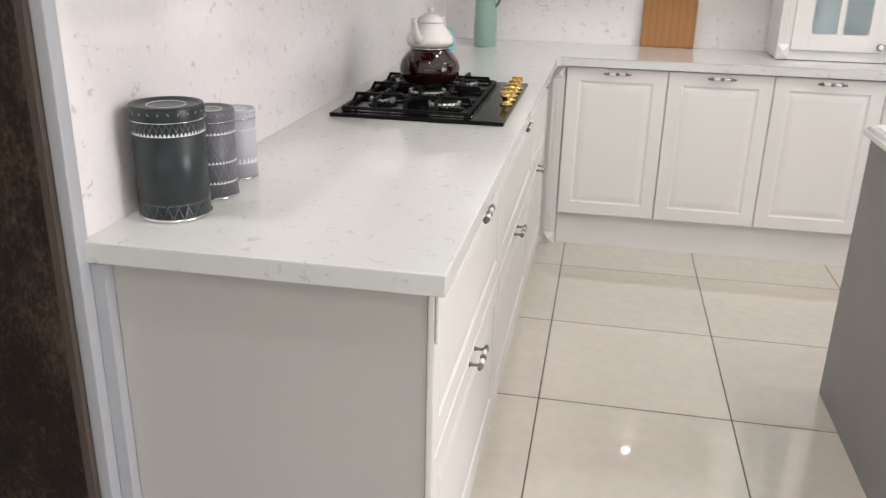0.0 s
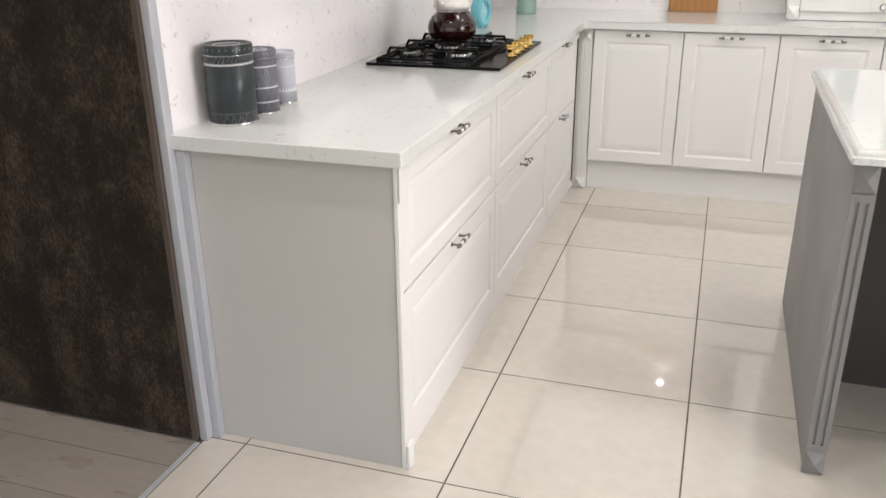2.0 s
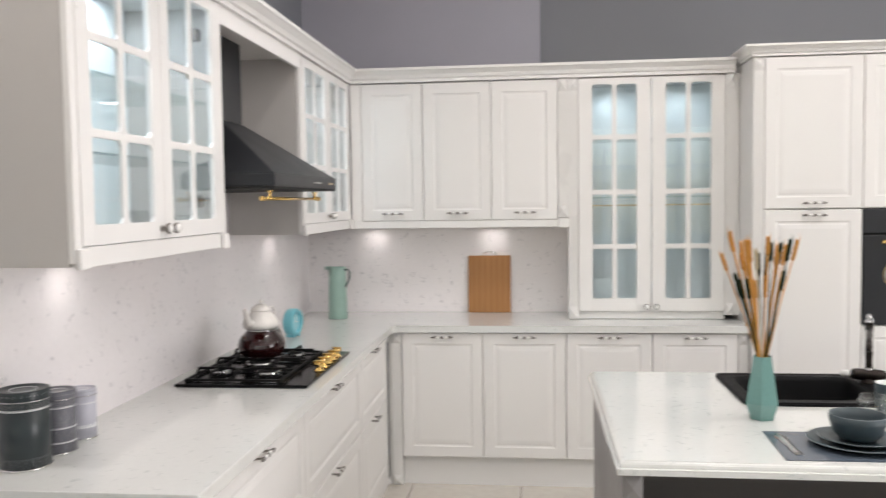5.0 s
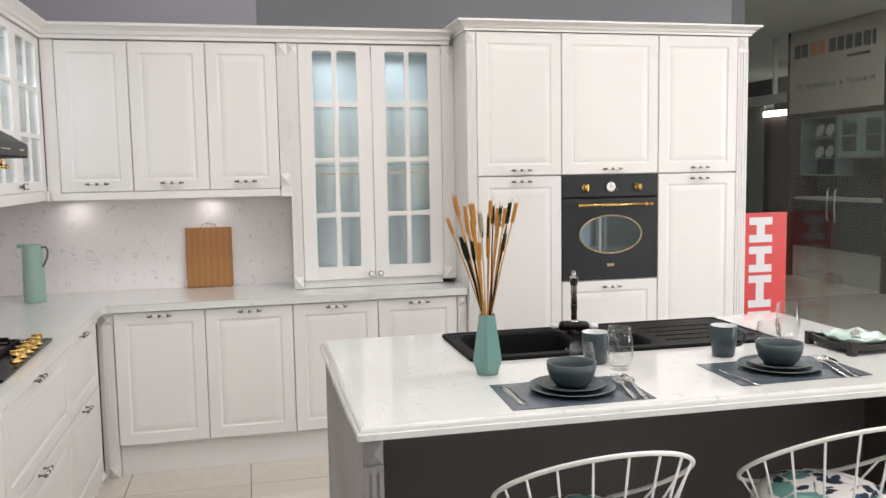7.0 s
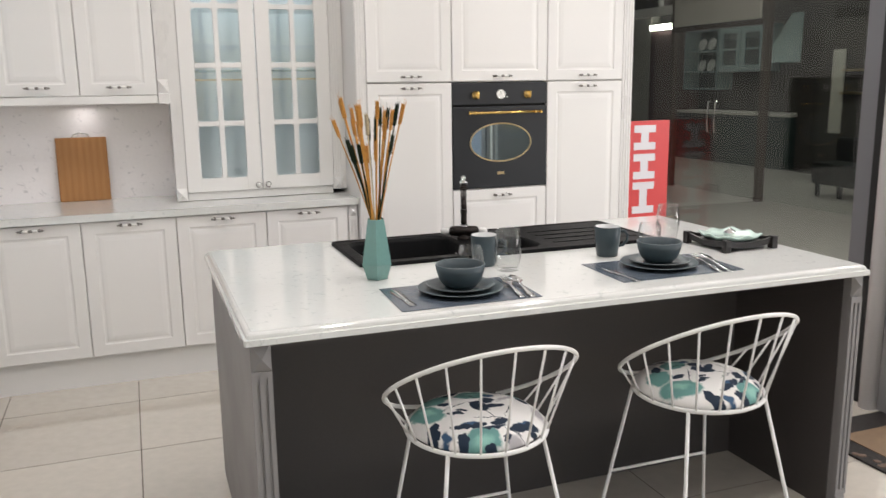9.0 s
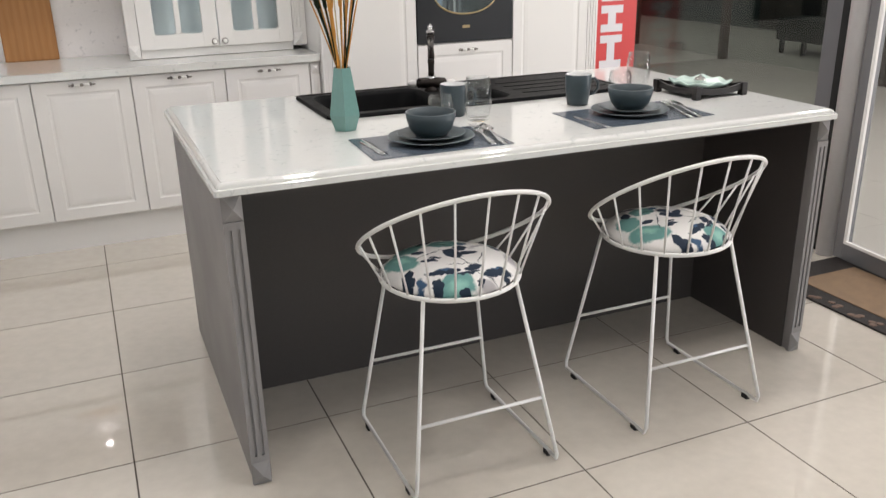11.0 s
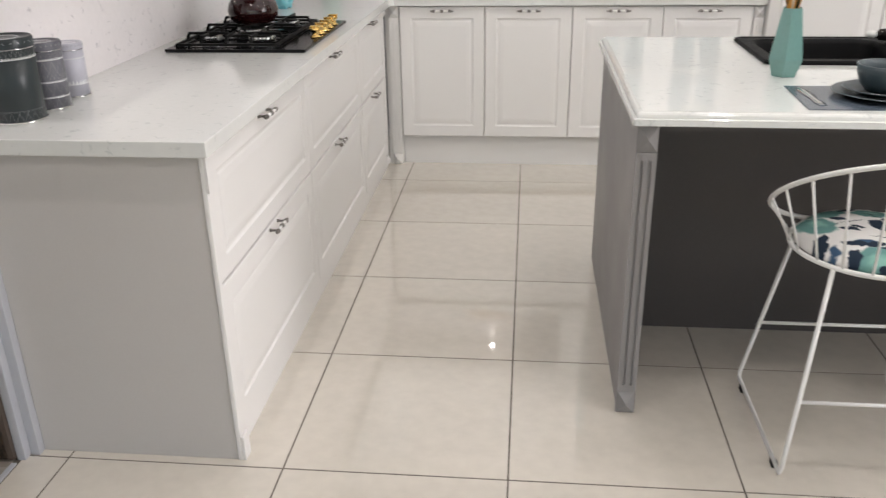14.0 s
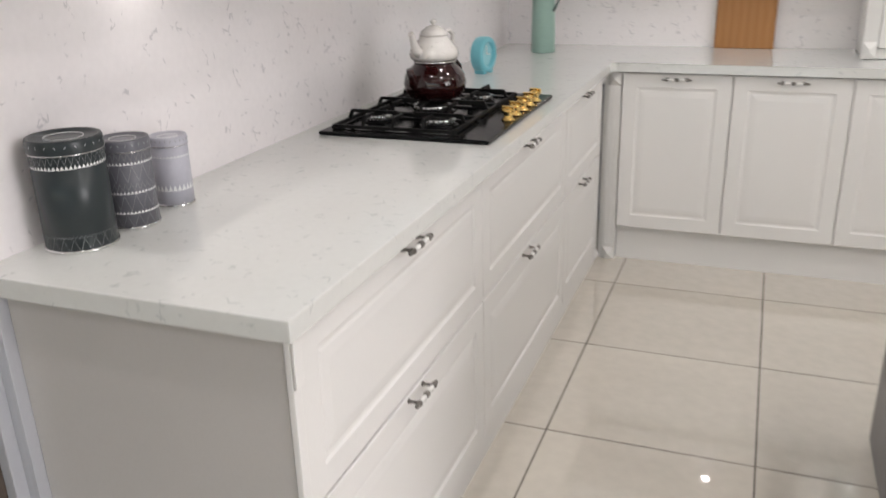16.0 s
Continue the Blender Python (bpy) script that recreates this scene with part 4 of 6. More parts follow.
# sage jug
SAGE = material("sage_enamel", (0.30, 0.44, 0.385), 0.35, var=0.04, bump=0.01)
u = thing("water_jug", "tall sage green metal jug with a looped handle", "jug", m=pose(-0.58, 4.06, TOP))
part("body", add_lathe(bmesh.new(), [(0.054, 0.0), (0.055, 0.004), (0.0545, 0.10), (0.051, 0.22), (0.050, 0.300), (0.0475, 0.300), (0.049, 0.22), (0.050, 0.01)], 40), SAGE, u)
part("lip", prism([(-0.020, 0.030), (0.020, 0.030), (0.0, 0.072)], 0.285, 0.305, 0.002, pose(0, 0, 0, 0, 0, 100)), SAGE, u)
hm = pose(0, 0, 0, 0, 0, -20)
part("grip", tube([hm @ Vector(p) for p in ((0.050, 0, 0.285), (0.075, 0, 0.288), (0.086, 0, 0.270), (0.082, 0, 0.235), (0.064, 0, 0.200), (0.052, 0, 0.185))], 0.0055, 10), material("jug_handle_grey", (0.12, 0.16, 0.15), 0.4), u, "dark grey looped handle")

# bamboo board leaning on the splashback
def bamboo():
    m = material("bamboo", (0.47, 0.24, 0.09), 0.45, var=0.12, scale=7, fine=110, bump=0.06, stretch=(1, 1, 0.08))
    n, l = m.node_tree.nodes, m.node_tree.links
    tc, w, r = n.new("ShaderNodeTexCoord"), n.new("ShaderNodeTexWave"), n.new("ShaderNodeValToRGB")
    w.inputs["Scale"].default_value, w.inputs["Distortion"].default_value = 9, 0.6
    l.new(tc.outputs["Object"], w.inputs[0])
    r.color_ramp.elements[0].color, r.color_ramp.elements[1].color = (0.355, 0.162, 0.053, 1), (0.395, 0.190, 0.068, 1)
    l.new(w.outputs[1], r.inputs[0])
    tint(m, r.outputs[0])
    return m


u = thing("cutting_board", "bamboo cutting board leaning against the splashback", "cutting board", m=pose(0.165, 4.312, TOP, -4.5))
part("board", box(0.0, 0.258, 0.0, 0.018, 0.0, 0.345, 0.006), bamboo(), u)
part("hanger", tube([(0.085, 0.009, 0.344), (0.092, 0.009, 0.360), (0.128, 0.009, 0.370), (0.165, 0.009, 0.360), (0.172, 0.009, 0.344)], 0.0032, 10), STEEL, u, "bent steel hanger")

# cooker hood
u = thing("cooker_hood", "black pyramid cooker hood with a brass rail", "cooker hood")
HY_0, HY_1, HZ, HXF = 2.10, 2.995, 1.636, -0.320
bm = bmesh.new()
lowr = [(-0.828, HY_0), (HXF, HY_0), (HXF, HY_1), (-0.828, HY_1)]
upr = [(-0.828, 2.415), (-0.625, 2.415), (-0.625, 2.655), (-0.828, 2.655)]
rings = [[bm.verts.new((x, y, z)) for x, y in o] for o, z in ((lowr, HZ), (lowr, HZ + 0.045), (upr, HZ + 0.264))]
for a, b in zip(rings, rings[1:]):
    for i in range(4):
        bm.faces.new((a[i], a[(i + 1) % 4], b[(i + 1) % 4], b[i]))
bm.faces.new(rings[0][::-1]), bm.faces.new(rings[-1])
bmesh.ops.bevel(bm, geom=list(bm.edges), offset=0.003, segments=2, affect="EDGES")
part("canopy", bm, ANTHRACITE, u)
part("chimney", box(-0.828, -0.627, 2.417, 2.653, HZ + 0.2645, 2.226, 0.003), ANTHRACITE, u)
part("bottom_trim", box(-0.82, HXF - 0.003, HY_0 + 0.004, HY_1 - 0.004, HZ - 0.009, HZ - 0.0005), BLACK, u, "thin black trim")
RAILX, RAILZ = HXF - 0.025, 1.592
rail = tube([(RAILX, 2.055, RAILZ), (RAILX, 2.765, RAILZ)], 0.0058, 14)
for yy in (2.045, 2.775):
    add_lathe(rail, [(0.004, -0.012), (0.009, -0.008), (0.009, 0.008), (0.004, 0.012)], 14, pose(RAILX, yy, RAILZ, 90))
part("rail", rail, BRASS, u, "polished brass towel rail")
for yy in (2.125, 2.715):
    part("rail_bracket", lathe([(0.010, 0.0), (0.012, 0.006), (0.010, 0.012), (0.006, 0.016), (0.006, HZ - RAILZ - 0.016), (0.013, HZ - RAILZ - 0.0095)], 14, pose(RAILX, yy, RAILZ - 0.006)), BRASS, u)
for k in range(4):
    part("button", box(HXF - 0.001, HXF + 0.003, 2.62 + k * 0.03, 2.636 + k * 0.03, HZ + 0.018, HZ + 0.025, 0.001), STEEL, u)
part("badge", box(HXF - 0.001, HXF + 0.0015, 2.87, 2.93, HZ + 0.017, HZ + 0.026), OLDBRASS, u)

# glasses on the cabinet shelves
DRINK = glass("drinking_glass", (0.975, 0.982, 0.982), 0.0, 0.01, 3.2)


def tumbler(name, x, y, z, r, h, label, belly=1.12, group=""):
    w = 0.0022
    prof = [(r * 0.70, 0.0), (r * 0.86, 0.004), (r * belly, h * 0.38), (r * 1.04, h * 0.72), (r * 0.90, h), (r * 0.90 - w, h), (r * 1.04 - w, h * 0.72), (r * belly - w, h * 0.38), (r * 0.80, 0.014), (r * 0.1, 0.012)]
    ob = solid(name, lathe(prof, 32), DRINK, label, "drinking glass", group, pose(x, y, z))
    ob.visible_shadow = False
    return ob


tumbler("drinking_glass", -0.60, 1.245, 1.4585, 0.03, 0.10, "small clear drinking glass on the cabinet floor", 1.0, "glasses in the wall cabinet")
tumbler("drinking_glass", -0.64, 1.75, 1.4585, 0.03, 0.10, "small clear drinking glass on the cabinet floor", 1.0, "glasses in the wall cabinet")


# ---- built-in oven ----
u = thing("built_in_oven", "anthracite retro built-in oven with brass fittings", "oven", m=pose(2.233, TY, 0))
part("body", box(0.004, 0.578, 0.002, 0.53, 0.912, 1.506), BLACK, u)
part("control_panel", box(0.0, 0.582, -0.022, 0.0015, 1.384, 1.506, 0.003), ANTHRACITE, u)
door = part("oven_door", box(0.0, 0.582, -0.024, 0.0015, 0.914, 1.374, 0.004), ANTHRACITE, u)
part("shadow_gap", box(0.004, 0.578, -0.006, 0.001, 1.3745, 1.3835), BLACK, u)


def ellipse(cx, cz, rx, rz, y0, y1, n=56):
    bm = bmesh.new()
    a = [bm.verts.new((cx + rx * math.cos(2 * math.pi * i / n), y0, cz + rz * math.sin(2 * math.pi * i / n))) for i in range(n)]
    b = [bm.verts.new((cx + rx * math.cos(2 * math.pi * i / n), y1, cz + rz * math.sin(2 * math.pi * i / n))) for i in range(n)]
    bm.faces.new(a), bm.faces.new(b[::-1])
    for i in range(n):
        bm.faces.new((a[i], a[(i + 1) % n], b[(i + 1) % n], b[i]))
    return bm


OVENGLASS = material("dark_oven_glass", (0.42, 0.50, 0.51), 0.015, metal=0.9, var=0.0, bump=0.0, rvar=0.0)
ocx, ocz = 0.290, 1.171
part("oval_window", ellipse(ocx, ocz, 0.186, 0.105, -0.0275, -0.0245), OVENGLASS, door, "dark reflective oval window")
ring = tube([(ocx + 0.188 * math.cos(k * math.pi / 40), -0.0265, ocz + 0.107 * math.sin(k * math.pi / 40)) for k in range(80)], 0.0045, 8, True)
part("window_ring", ring, OLDBRASS, door, "aged brass ring round the window")
hb = tube([(0.085, -0.062, 1.340), (0.525, -0.062, 1.340)], 0.0075, 14)
for hx in (0.085, 0.12, 0.49, 0.525):
    add_lathe(hb, [(0.0078, -0.006), (0.0115, -0.003), (0.0115, 0.003), (0.0078, 0.006)], 14, pose(hx, -0.062, 1.340, 0, 90))
for hx in (0.12, 0.49):
    add_tube(hb, [(hx, -0.024, 1.340), (hx, -0.060, 1.340)], 0.007, 12)
part("handle", hb, BRASS, door, "brass bar handle")
part("badge", box(ocx - 0.022, ocx + 0.022, -0.026, -0.0242, 0.988, 1.004), OLDBRASS, door)
for kx in (0.139, 0.459):
    bm = lathe([(0.024, 0.0), (0.024, 0.003), (0.017, 0.006), (0.016, 0.022), (0.013, 0.026), (0.003, 0.027)], 28, pose(kx, -0.022, 1.437, 90))
    add_box(bm, kx - 0.004, kx + 0.004, -0.058, -0.044, 1.416, 1.458, 0.002)
    part("knob", bm, BRASS, u, "brass control knob")
part("clock_dial", lathe([(0.026, 0.0), (0.026, 0.006), (0.022, 0.007), (0.003, 0.0065)], 32, pose(ocx, -0.022, 1.440, 90)), PORCELAIN, u, "white analogue timer dial")
part("clock_bezel", tube([(ocx + 0.026 * math.cos(k * math.pi / 18), -0.028, 1.440 + 0.026 * math.sin(k * math.pi / 18)) for k in range(36)], 0.0028, 8, True), STEEL, u)
part("clock_pointer", box(ocx - 0.0012, ocx + 0.0012, -0.0305, -0.0292, 1.440, 1.458), BLACK, u)
part("clock_pointer", box(ocx - 0.013, ocx, -0.0306, -0.0293, 1.439, 1.4415), BLACK, u)
part("timer_knob", lathe([(0.005, 0.0), (0.005, 0.012), (0.002, 0.013)], 12, pose(ocx + 0.036, -0.022, 1.424, 90)), STEEL, u)


# ---- sink ----
GRANITE = material("black_granite_composite", (0.0035, 0.0035, 0.004), 0.5, spec=0.12, var=0.3, scale=40, fine=600, bump=0.12)
u = thing("kitchen_sink", "black granite sink with two bowls and a ridged drainer", "sink")
SZ = 0.9105


def rim_frame():
    """A rounded plate with two bowls sunk in it."""
    bm = bmesh.new()
    bowls = [(1.285, 1.705, 2.105, 2.475, 0.17), (1.765, 1.965, 2.105, 2.325, 0.12)]
    xs = sorted({SX0, SX1, *[v for b in bowls for v in b[:2]]})
    ys = sorted({SY0, SY1, *[v for b in bowls for v in b[2:4]]})
    cache = {}
    def at(x, y, z):
        k = (round(x, 4), round(y, 4), round(z, 4))
        if k not in cache:
            cache[k] = bm.verts.new((x, y, z))
        return cache[k]
    def inside(x, y):
        return any(b[0] < x < b[1] and b[2] < y < b[3] for b in bowls)
    for xa, xb in zip(xs, xs[1:]):
        for ya, yb in zip(ys, ys[1:]):
            if not inside((xa + xb) / 2, (ya + yb) / 2):
                bm.faces.new((at(xa, ya, SZ), at(xb, ya, SZ), at(xb, yb, SZ), at(xa, yb, SZ)))
    def rounded(x0, x1, y0, y1, o, r, z):
        """A rounded rectangle, corner by corner."""
        out = []
        for cx, cy, a0 in ((x0 + o + r, y0 + o + r, 180), (x1 - o - r, y0 + o + r, 270), (x1 - o - r, y1 - o - r, 0), (x0 + o + r, y1 - o - r, 90)):
            out.append([(cx + r * math.cos(math.radians(a0 + 18 * k)), cy + r * math.sin(math.radians(a0 + 18 * k)), z) for k in range(6)])
        return out
    for x0, x1, y0, y1, dep in bowls:
        rim = [[bm.verts.new(p) for p in corner] for corner in rounded(x0, x1, y0, y1, 0.0, 0.06, SZ)]
        for corner, p in zip(rim, ((x0, y0), (x1, y0), (x1, y1), (x0, y1))):
            bm.faces.new([at(p[0], p[1], SZ)] + corner)
        loops = [[v for corner in rim for v in corner]]
        for o, r, z in ((0.006, 0.058, SZ - 0.004), (0.012, 0.056, SZ - 0.016), (0.026, 0.055, SZ - dep + 0.03), (0.036, 0.050, SZ - dep + 0.008), (0.060, 0.040, SZ - dep)):
            loops.append([bm.verts.new(p) for corner in rounded(x0, x1, y0, y1, o, r, z) for p in corner])
        k = len(loops[0])
        for a, b in zip(loops, loops[1:]):
            for i in range(k):
                f = bm.faces.new((a[i], a[(i + 1) % k], b[(i + 1) % k], b[i]))
                f.smooth = True
        bm.faces.new(loops[-1])
    return bm


part("basin", rim_frame(), GRANITE, u)
sk = sweep([(0.0, 0.9006), (0.003, 0.9008), (0.004, 0.906), (0.0, SZ + 0.0025), (-0.012, SZ + 0.0025), (-0.014, SZ + 0.0004), (-0.014, 0.9006)], [(SX0 + 0.02, SY0), (SX1 - 0.02, SY0), (SX1, SY0 + 0.02), (SX1, SY1 - 0.02), (SX1 - 0.02, SY1), (SX0 + 0.02, SY1), (SX0, SY1 - 0.02), (SX0, SY0 + 0.02), (SX0 + 0.019, SY0 + 0.001)])
part("rim", sk, GRANITE, u)
for k in range(4):
    yy = 2.15 + k * 0.075
    part("drainer_ridge", box(2.02, 2.385, yy, yy + 0.014, SZ + 0.0002, SZ + 0.0022, 0.001), GRANITE, u)
for cx, cy, cz in ((1.495, 2.29, SZ - 0.17), (1.865, 2.215, SZ - 0.12)):
    part("drain", lathe([(0.042, 0.0008), (0.042, 0.004), (0.030, 0.005), (0.028, 0.002), (0.002, 0.002)], 28, pose(cx, cy, cz)), STEEL, u, "steel basket strainer")
part("overflow", lathe([(0.012, 0.0), (0.012, 0.003), (0.002, 0.004)], 18, pose(1.68, 2.30, 0.86, 0, -82)), STEEL, u)

# tap
BRONZE = material("black_bronze", (0.025, 0.02, 0.018), 0.28, metal=0.7, var=0.2, bump=0.04)
u = thing("kitchen_tap", "black turned tap with chrome rings and white ceramic levers", "tap", m=pose(1.742, 2.375, SZ, 0, 0, -21.5))
part("base", lathe([(0.030, 0.0), (0.030, 0.004), (0.024, 0.010), (0.022, 0.028)], 28), BRONZE, u)
part("collar", lathe([(0.017, 0.030), (0.019, 0.034), (0.017, 0.052), (0.013, 0.056)], 24), STEEL, u, "chrome collar")
part("column", lathe([(0.0109, 0.0565), (0.0127, 0.064), (0.0109, 0.072), (0.0118, 0.094), (0.0135, 0.110), (0.0109, 0.120), (0.0127, 0.128), (0.0109, 0.136), (0.0118, 0.160), (0.0127, 0.172), (0.0109, 0.182), (0.0144, 0.190), (0.0144, 0.205), (0.0105, 0.212)], 24), BRONZE, u)
part("finial", lathe([(0.012, 0.2125), (0.0155, 0.217), (0.0155, 0.223), (0.007, 0.228), (0.0095, 0.234), (0.0095, 0.240), (0.004, 0.246), (0.001, 0.247)], 20), STEEL, u, "chrome finial")
part("spout", tube([(0, -0.012, 0.190), (0, -0.06, 0.186), (0, -0.13, 0.172), (0, -0.165, 0.160), (0, -0.172, 0.140)], 0.010, 14), BRONZE, u)
cross = add_lathe(bmesh.new(), [(0.010, -0.058), (0.019, -0.050), (0.021, -0.025), (0.021, 0.025), (0.019, 0.050), (0.010, 0.058)], 20, pose(0, -0.006, 0.030, 0, 90))
part("valve_body", cross, BRONZE, u)
for s in (-1, 1):
    part("lever", lathe([(0.009, 0.059), (0.0125, 0.065), (0.0135, 0.080), (0.009, 0.090), (0.002, 0.092)], 18, pose(0, -0.006, 0.030, 0, 90 * s)), PORCELAIN, u, "white ceramic lever")

# faceted vase with dried wheat
JADE = material("matt_teal_ceramic", (0.168, 0.315, 0.292), 0.2, var=0.05, scale=14, bump=0.02, coat=0.3)
u = thing("flower_vase", "faceted glazed teal ceramic vase on the island", "vase", m=pose(1.253, 1.90, TOP, 0, 0, 14))
bm = bmesh.new()
n = 6
prof = [(0.036, 0.0), (0.0375, 0.003), (0.0525, 0.050), (0.0295, 0.190), (0.0285, 0.192), (0.0255, 0.191), (0.042, 0.06), (0.028, 0.02)]
rings = []
for k, (r, z) in enumerate(prof):
    rings.append([bm.verts.new((r * math.cos(2 * math.pi * i / n), r * math.sin(2 * math.pi * i / n), z)) for i in range(n)])
for a, b in zip(rings, rings[1:]):
    for i in range(n):
        bm.faces.new((a[i], a[(i + 1) % n], b[(i + 1) % n], b[i]))
bm.faces.new(rings[0][::-1]), bm.faces.new(rings[-1])
part("body", bm, JADE, u)
GOLDSTRAW = material("golden_straw", (0.56, 0.265, 0.050), 0.6, var=0.2, scale=30, fine=250, bump=0.2)
DARKSTRAW = material("dark_green_straw", (0.016, 0.027, 0.014), 0.7, spec=0.15, var=0.25, scale=30, fine=250, bump=0.2)
PALESTRAW = material("pale_straw", (0.50, 0.42, 0.28), 0.6, var=0.2, scale=30, fine=250, bump=0.2)
rng = random.Random(7)
for k in range(30):
    a = rng.uniform(0, 2 * math.pi)
    lean = rng.uniform(0.02, 0.10) if k % 3 else rng.uniform(0.10, 0.135)
    hgt = rng.uniform(0.40, 0.575) if k % 3 else rng.uniform(0.50, 0.585)
    mat = PALESTRAW if k == 9 else (DARKSTRAW if k % 2 else GOLDSTRAW)
    if lean > 0.105 and k % 4 != 1:
        mat = GOLDSTRAW
    s = thing("dried_wheat_stem", ("dyed golden dried wheat stem in the vase", "dyed dark green dried wheat stem in the vase", "", "", "pale natural dried wheat stem in the vase")[{GOLDSTRAW: 0, DARKSTRAW: 1, PALESTRAW: 4}[mat]], "dried wheat", "dried wheat stems in the vase", pose(1.253, 1.90, TOP))
    ca, sa = math.cos(a), math.sin(a)
    foot = Vector((0.012 * ca, 0.012 * sa, 0.022))
    mouth = Vector((0.016 * ca, 0.016 * sa, 0.195))
    tip = Vector((lean * ca, lean * sa, hgt))
    e0 = mouth.lerp(tip, 0.80)
    part("stalk", tube([foot, mouth, mouth.lerp(tip, 0.45) - Vector((0.003 * ca, 0.003 * sa, 0)), e0], 0.0024, 6), mat, s)
    d = (tip - e0).normalized()
    L = rng.uniform(0.050, 0.070)
    bm = bmesh.new()
    q = d.to_track_quat("Z", "X").to_matrix().to_4x4()
    base = Matrix.Translation(e0) @ q
    for i in range(9):
        z = L * i / 9
        w = 0.0060 * (0.75 + 0.5 * math.sin(math.pi * (i + 0.8) / 10))
        for j in range(3):
            th = j * 2.094 + i * 1.05
            mm = base @ Matrix.Translation((0.0028 * math.cos(th), 0.0028 * math.sin(th), z)) @ pose(0, 0, 0, 14 * math.sin(-th), 14 * math.cos(th), 0)
            add_lathe(bm, [(0.0008, 0), (w * 0.5, L * 0.05), (w * 0.38, L * 0.11), (0.0004, L * 0.17)], 5, mm)
    for j in range(6):
        th = j * 1.047
        p0 = base @ Vector((0.002 * math.cos(th), 0.002 * math.sin(th), L * (0.55 + 0.07 * j)))
        p1 = base @ Vector((0.008 * math.cos(th), 0.008 * math.sin(th), L * (1.0 + 0.06 * j)))
        add_tube(bm, [p0, p1], 0.0004, 3)
    part("ear", bm, mat, s)

# place settings
SLATE = material("slate_blue_stoneware", (0.042, 0.061, 0.072), 0.36, var=0.1, scale=18, fine=300, bump=0.04)
SLATEIN = material("slate_rim_glaze", (0.14, 0.165, 0.175), 0.3, var=0.08, bump=0.02)
MATBLUE = material("vinyl_placemat", (0.085, 0.105, 0.135), 0.2, var=0.12, scale=12, fine=420, bump=0.03)
WHITEIN = material("white_glaze", (0.70, 0.71, 0.71), 0.2, var=0.02, bump=0.0)


def plate(name, x, y, z, r, h, label):
    u = thing(name, label, "plate", "plates on the island", pose(x, y, z))
    part("dish", lathe([(r * 0.55, 0.0), (r * 0.62, 0.001), (r * 0.98, h - 0.001), (r, h), (r * 0.985, h + 0.0015), (r * 0.66, 0.0055), (r * 0.60, 0.0045), (r * 0.05, 0.0045)], 48), SLATE, u)
    part("edge", tube([(r * 0.995 * math.cos(k * math.pi / 24), r * 0.995 * math.sin(k * math.pi / 24), h + 0.0004) for k in range(48)], 0.0013, 6, True), SLATEIN, u, "worn paler rim")


def bowl(x, y, z):
    u = thing("cereal_bowl", "slate blue stoneware bowl stacked on two plates", "bowl", "bowls on the island", pose(x, y, z))
    part("bowl_body", lathe([(0.040, 0.0), (0.045, 0.001), (0.062, 0.020), (0.071, 0.048), (0.0735, 0.068), (0.071, 0.068), (0.066, 0.046), (0.056, 0.020), (0.03, 0.006), (0.004, 0.005)], 44), SLATE, u)
    part("edge", tube([(0.0722 * math.cos(k * math.pi / 24), 0.0722 * math.sin(k * math.pi / 24), 0.0682) for k in range(48)], 0.0014, 6, True), SLATEIN, u, "worn paler rim")


def mug(x, y, turn):
    u = thing("coffee_mug", "slate blue stoneware mug with a white inside", "mug", "mugs on the island", pose(x, y, TOP, 0, 0, turn))
    part("cup", add_lathe(add_lathe(bmesh.new(), [(0.032, 0.0), (0.036, 0.002), (0.043, 0.052), (0.0455, 0.104), (0.0445, 0.1055)], 40, cap1=False), [(0.0444, 0.1056), (0.0425, 0.104), (0.040, 0.052), (0.033, 0.008), (0.003, 0.006)], 40, None, 1, cap0=False), [SLATE, WHITEIN], u)
    part("grip", tube([(0.042, 0, 0.085), (0.060, 0, 0.088), (0.073, 0, 0.074), (0.072, 0, 0.052), (0.058, 0, 0.036), (0.041, 0, 0.034)], 0.0052, 12), SLATE, u)


def blade(name, label, pts, m):
    """Flat cutlery from (along, half width, lift) rows."""
    bm = bmesh.new()
    rows = []
    for s, w, z in pts:
        rows.append([bm.verts.new((-w, s, z + 0.0004)), bm.verts.new((0, s, z + 0.0022)), bm.verts.new((w, s, z + 0.0004)), bm.verts.new((0, s, z))])
    for a, b in zip(rows, rows[1:]):
        for i in range(4):
            f = bm.faces.new((a[i], a[(i + 1) % 4], b[(i + 1) % 4], b[i]))
            f.smooth = True
    bm.faces.new(rows[0]), bm.faces.new(rows[-1][::-1])
    if name == "fork":
        for k in (-1.5, -0.5, 0.5, 1.5):
            add_box(bm, k * 0.0068 - 0.002, k * 0.0068 + 0.002, 0.150, 0.192, 0.0045, 0.0062)
    return solid(name, bm, STEEL, label, "cutlery", "cutlery on the island", m)


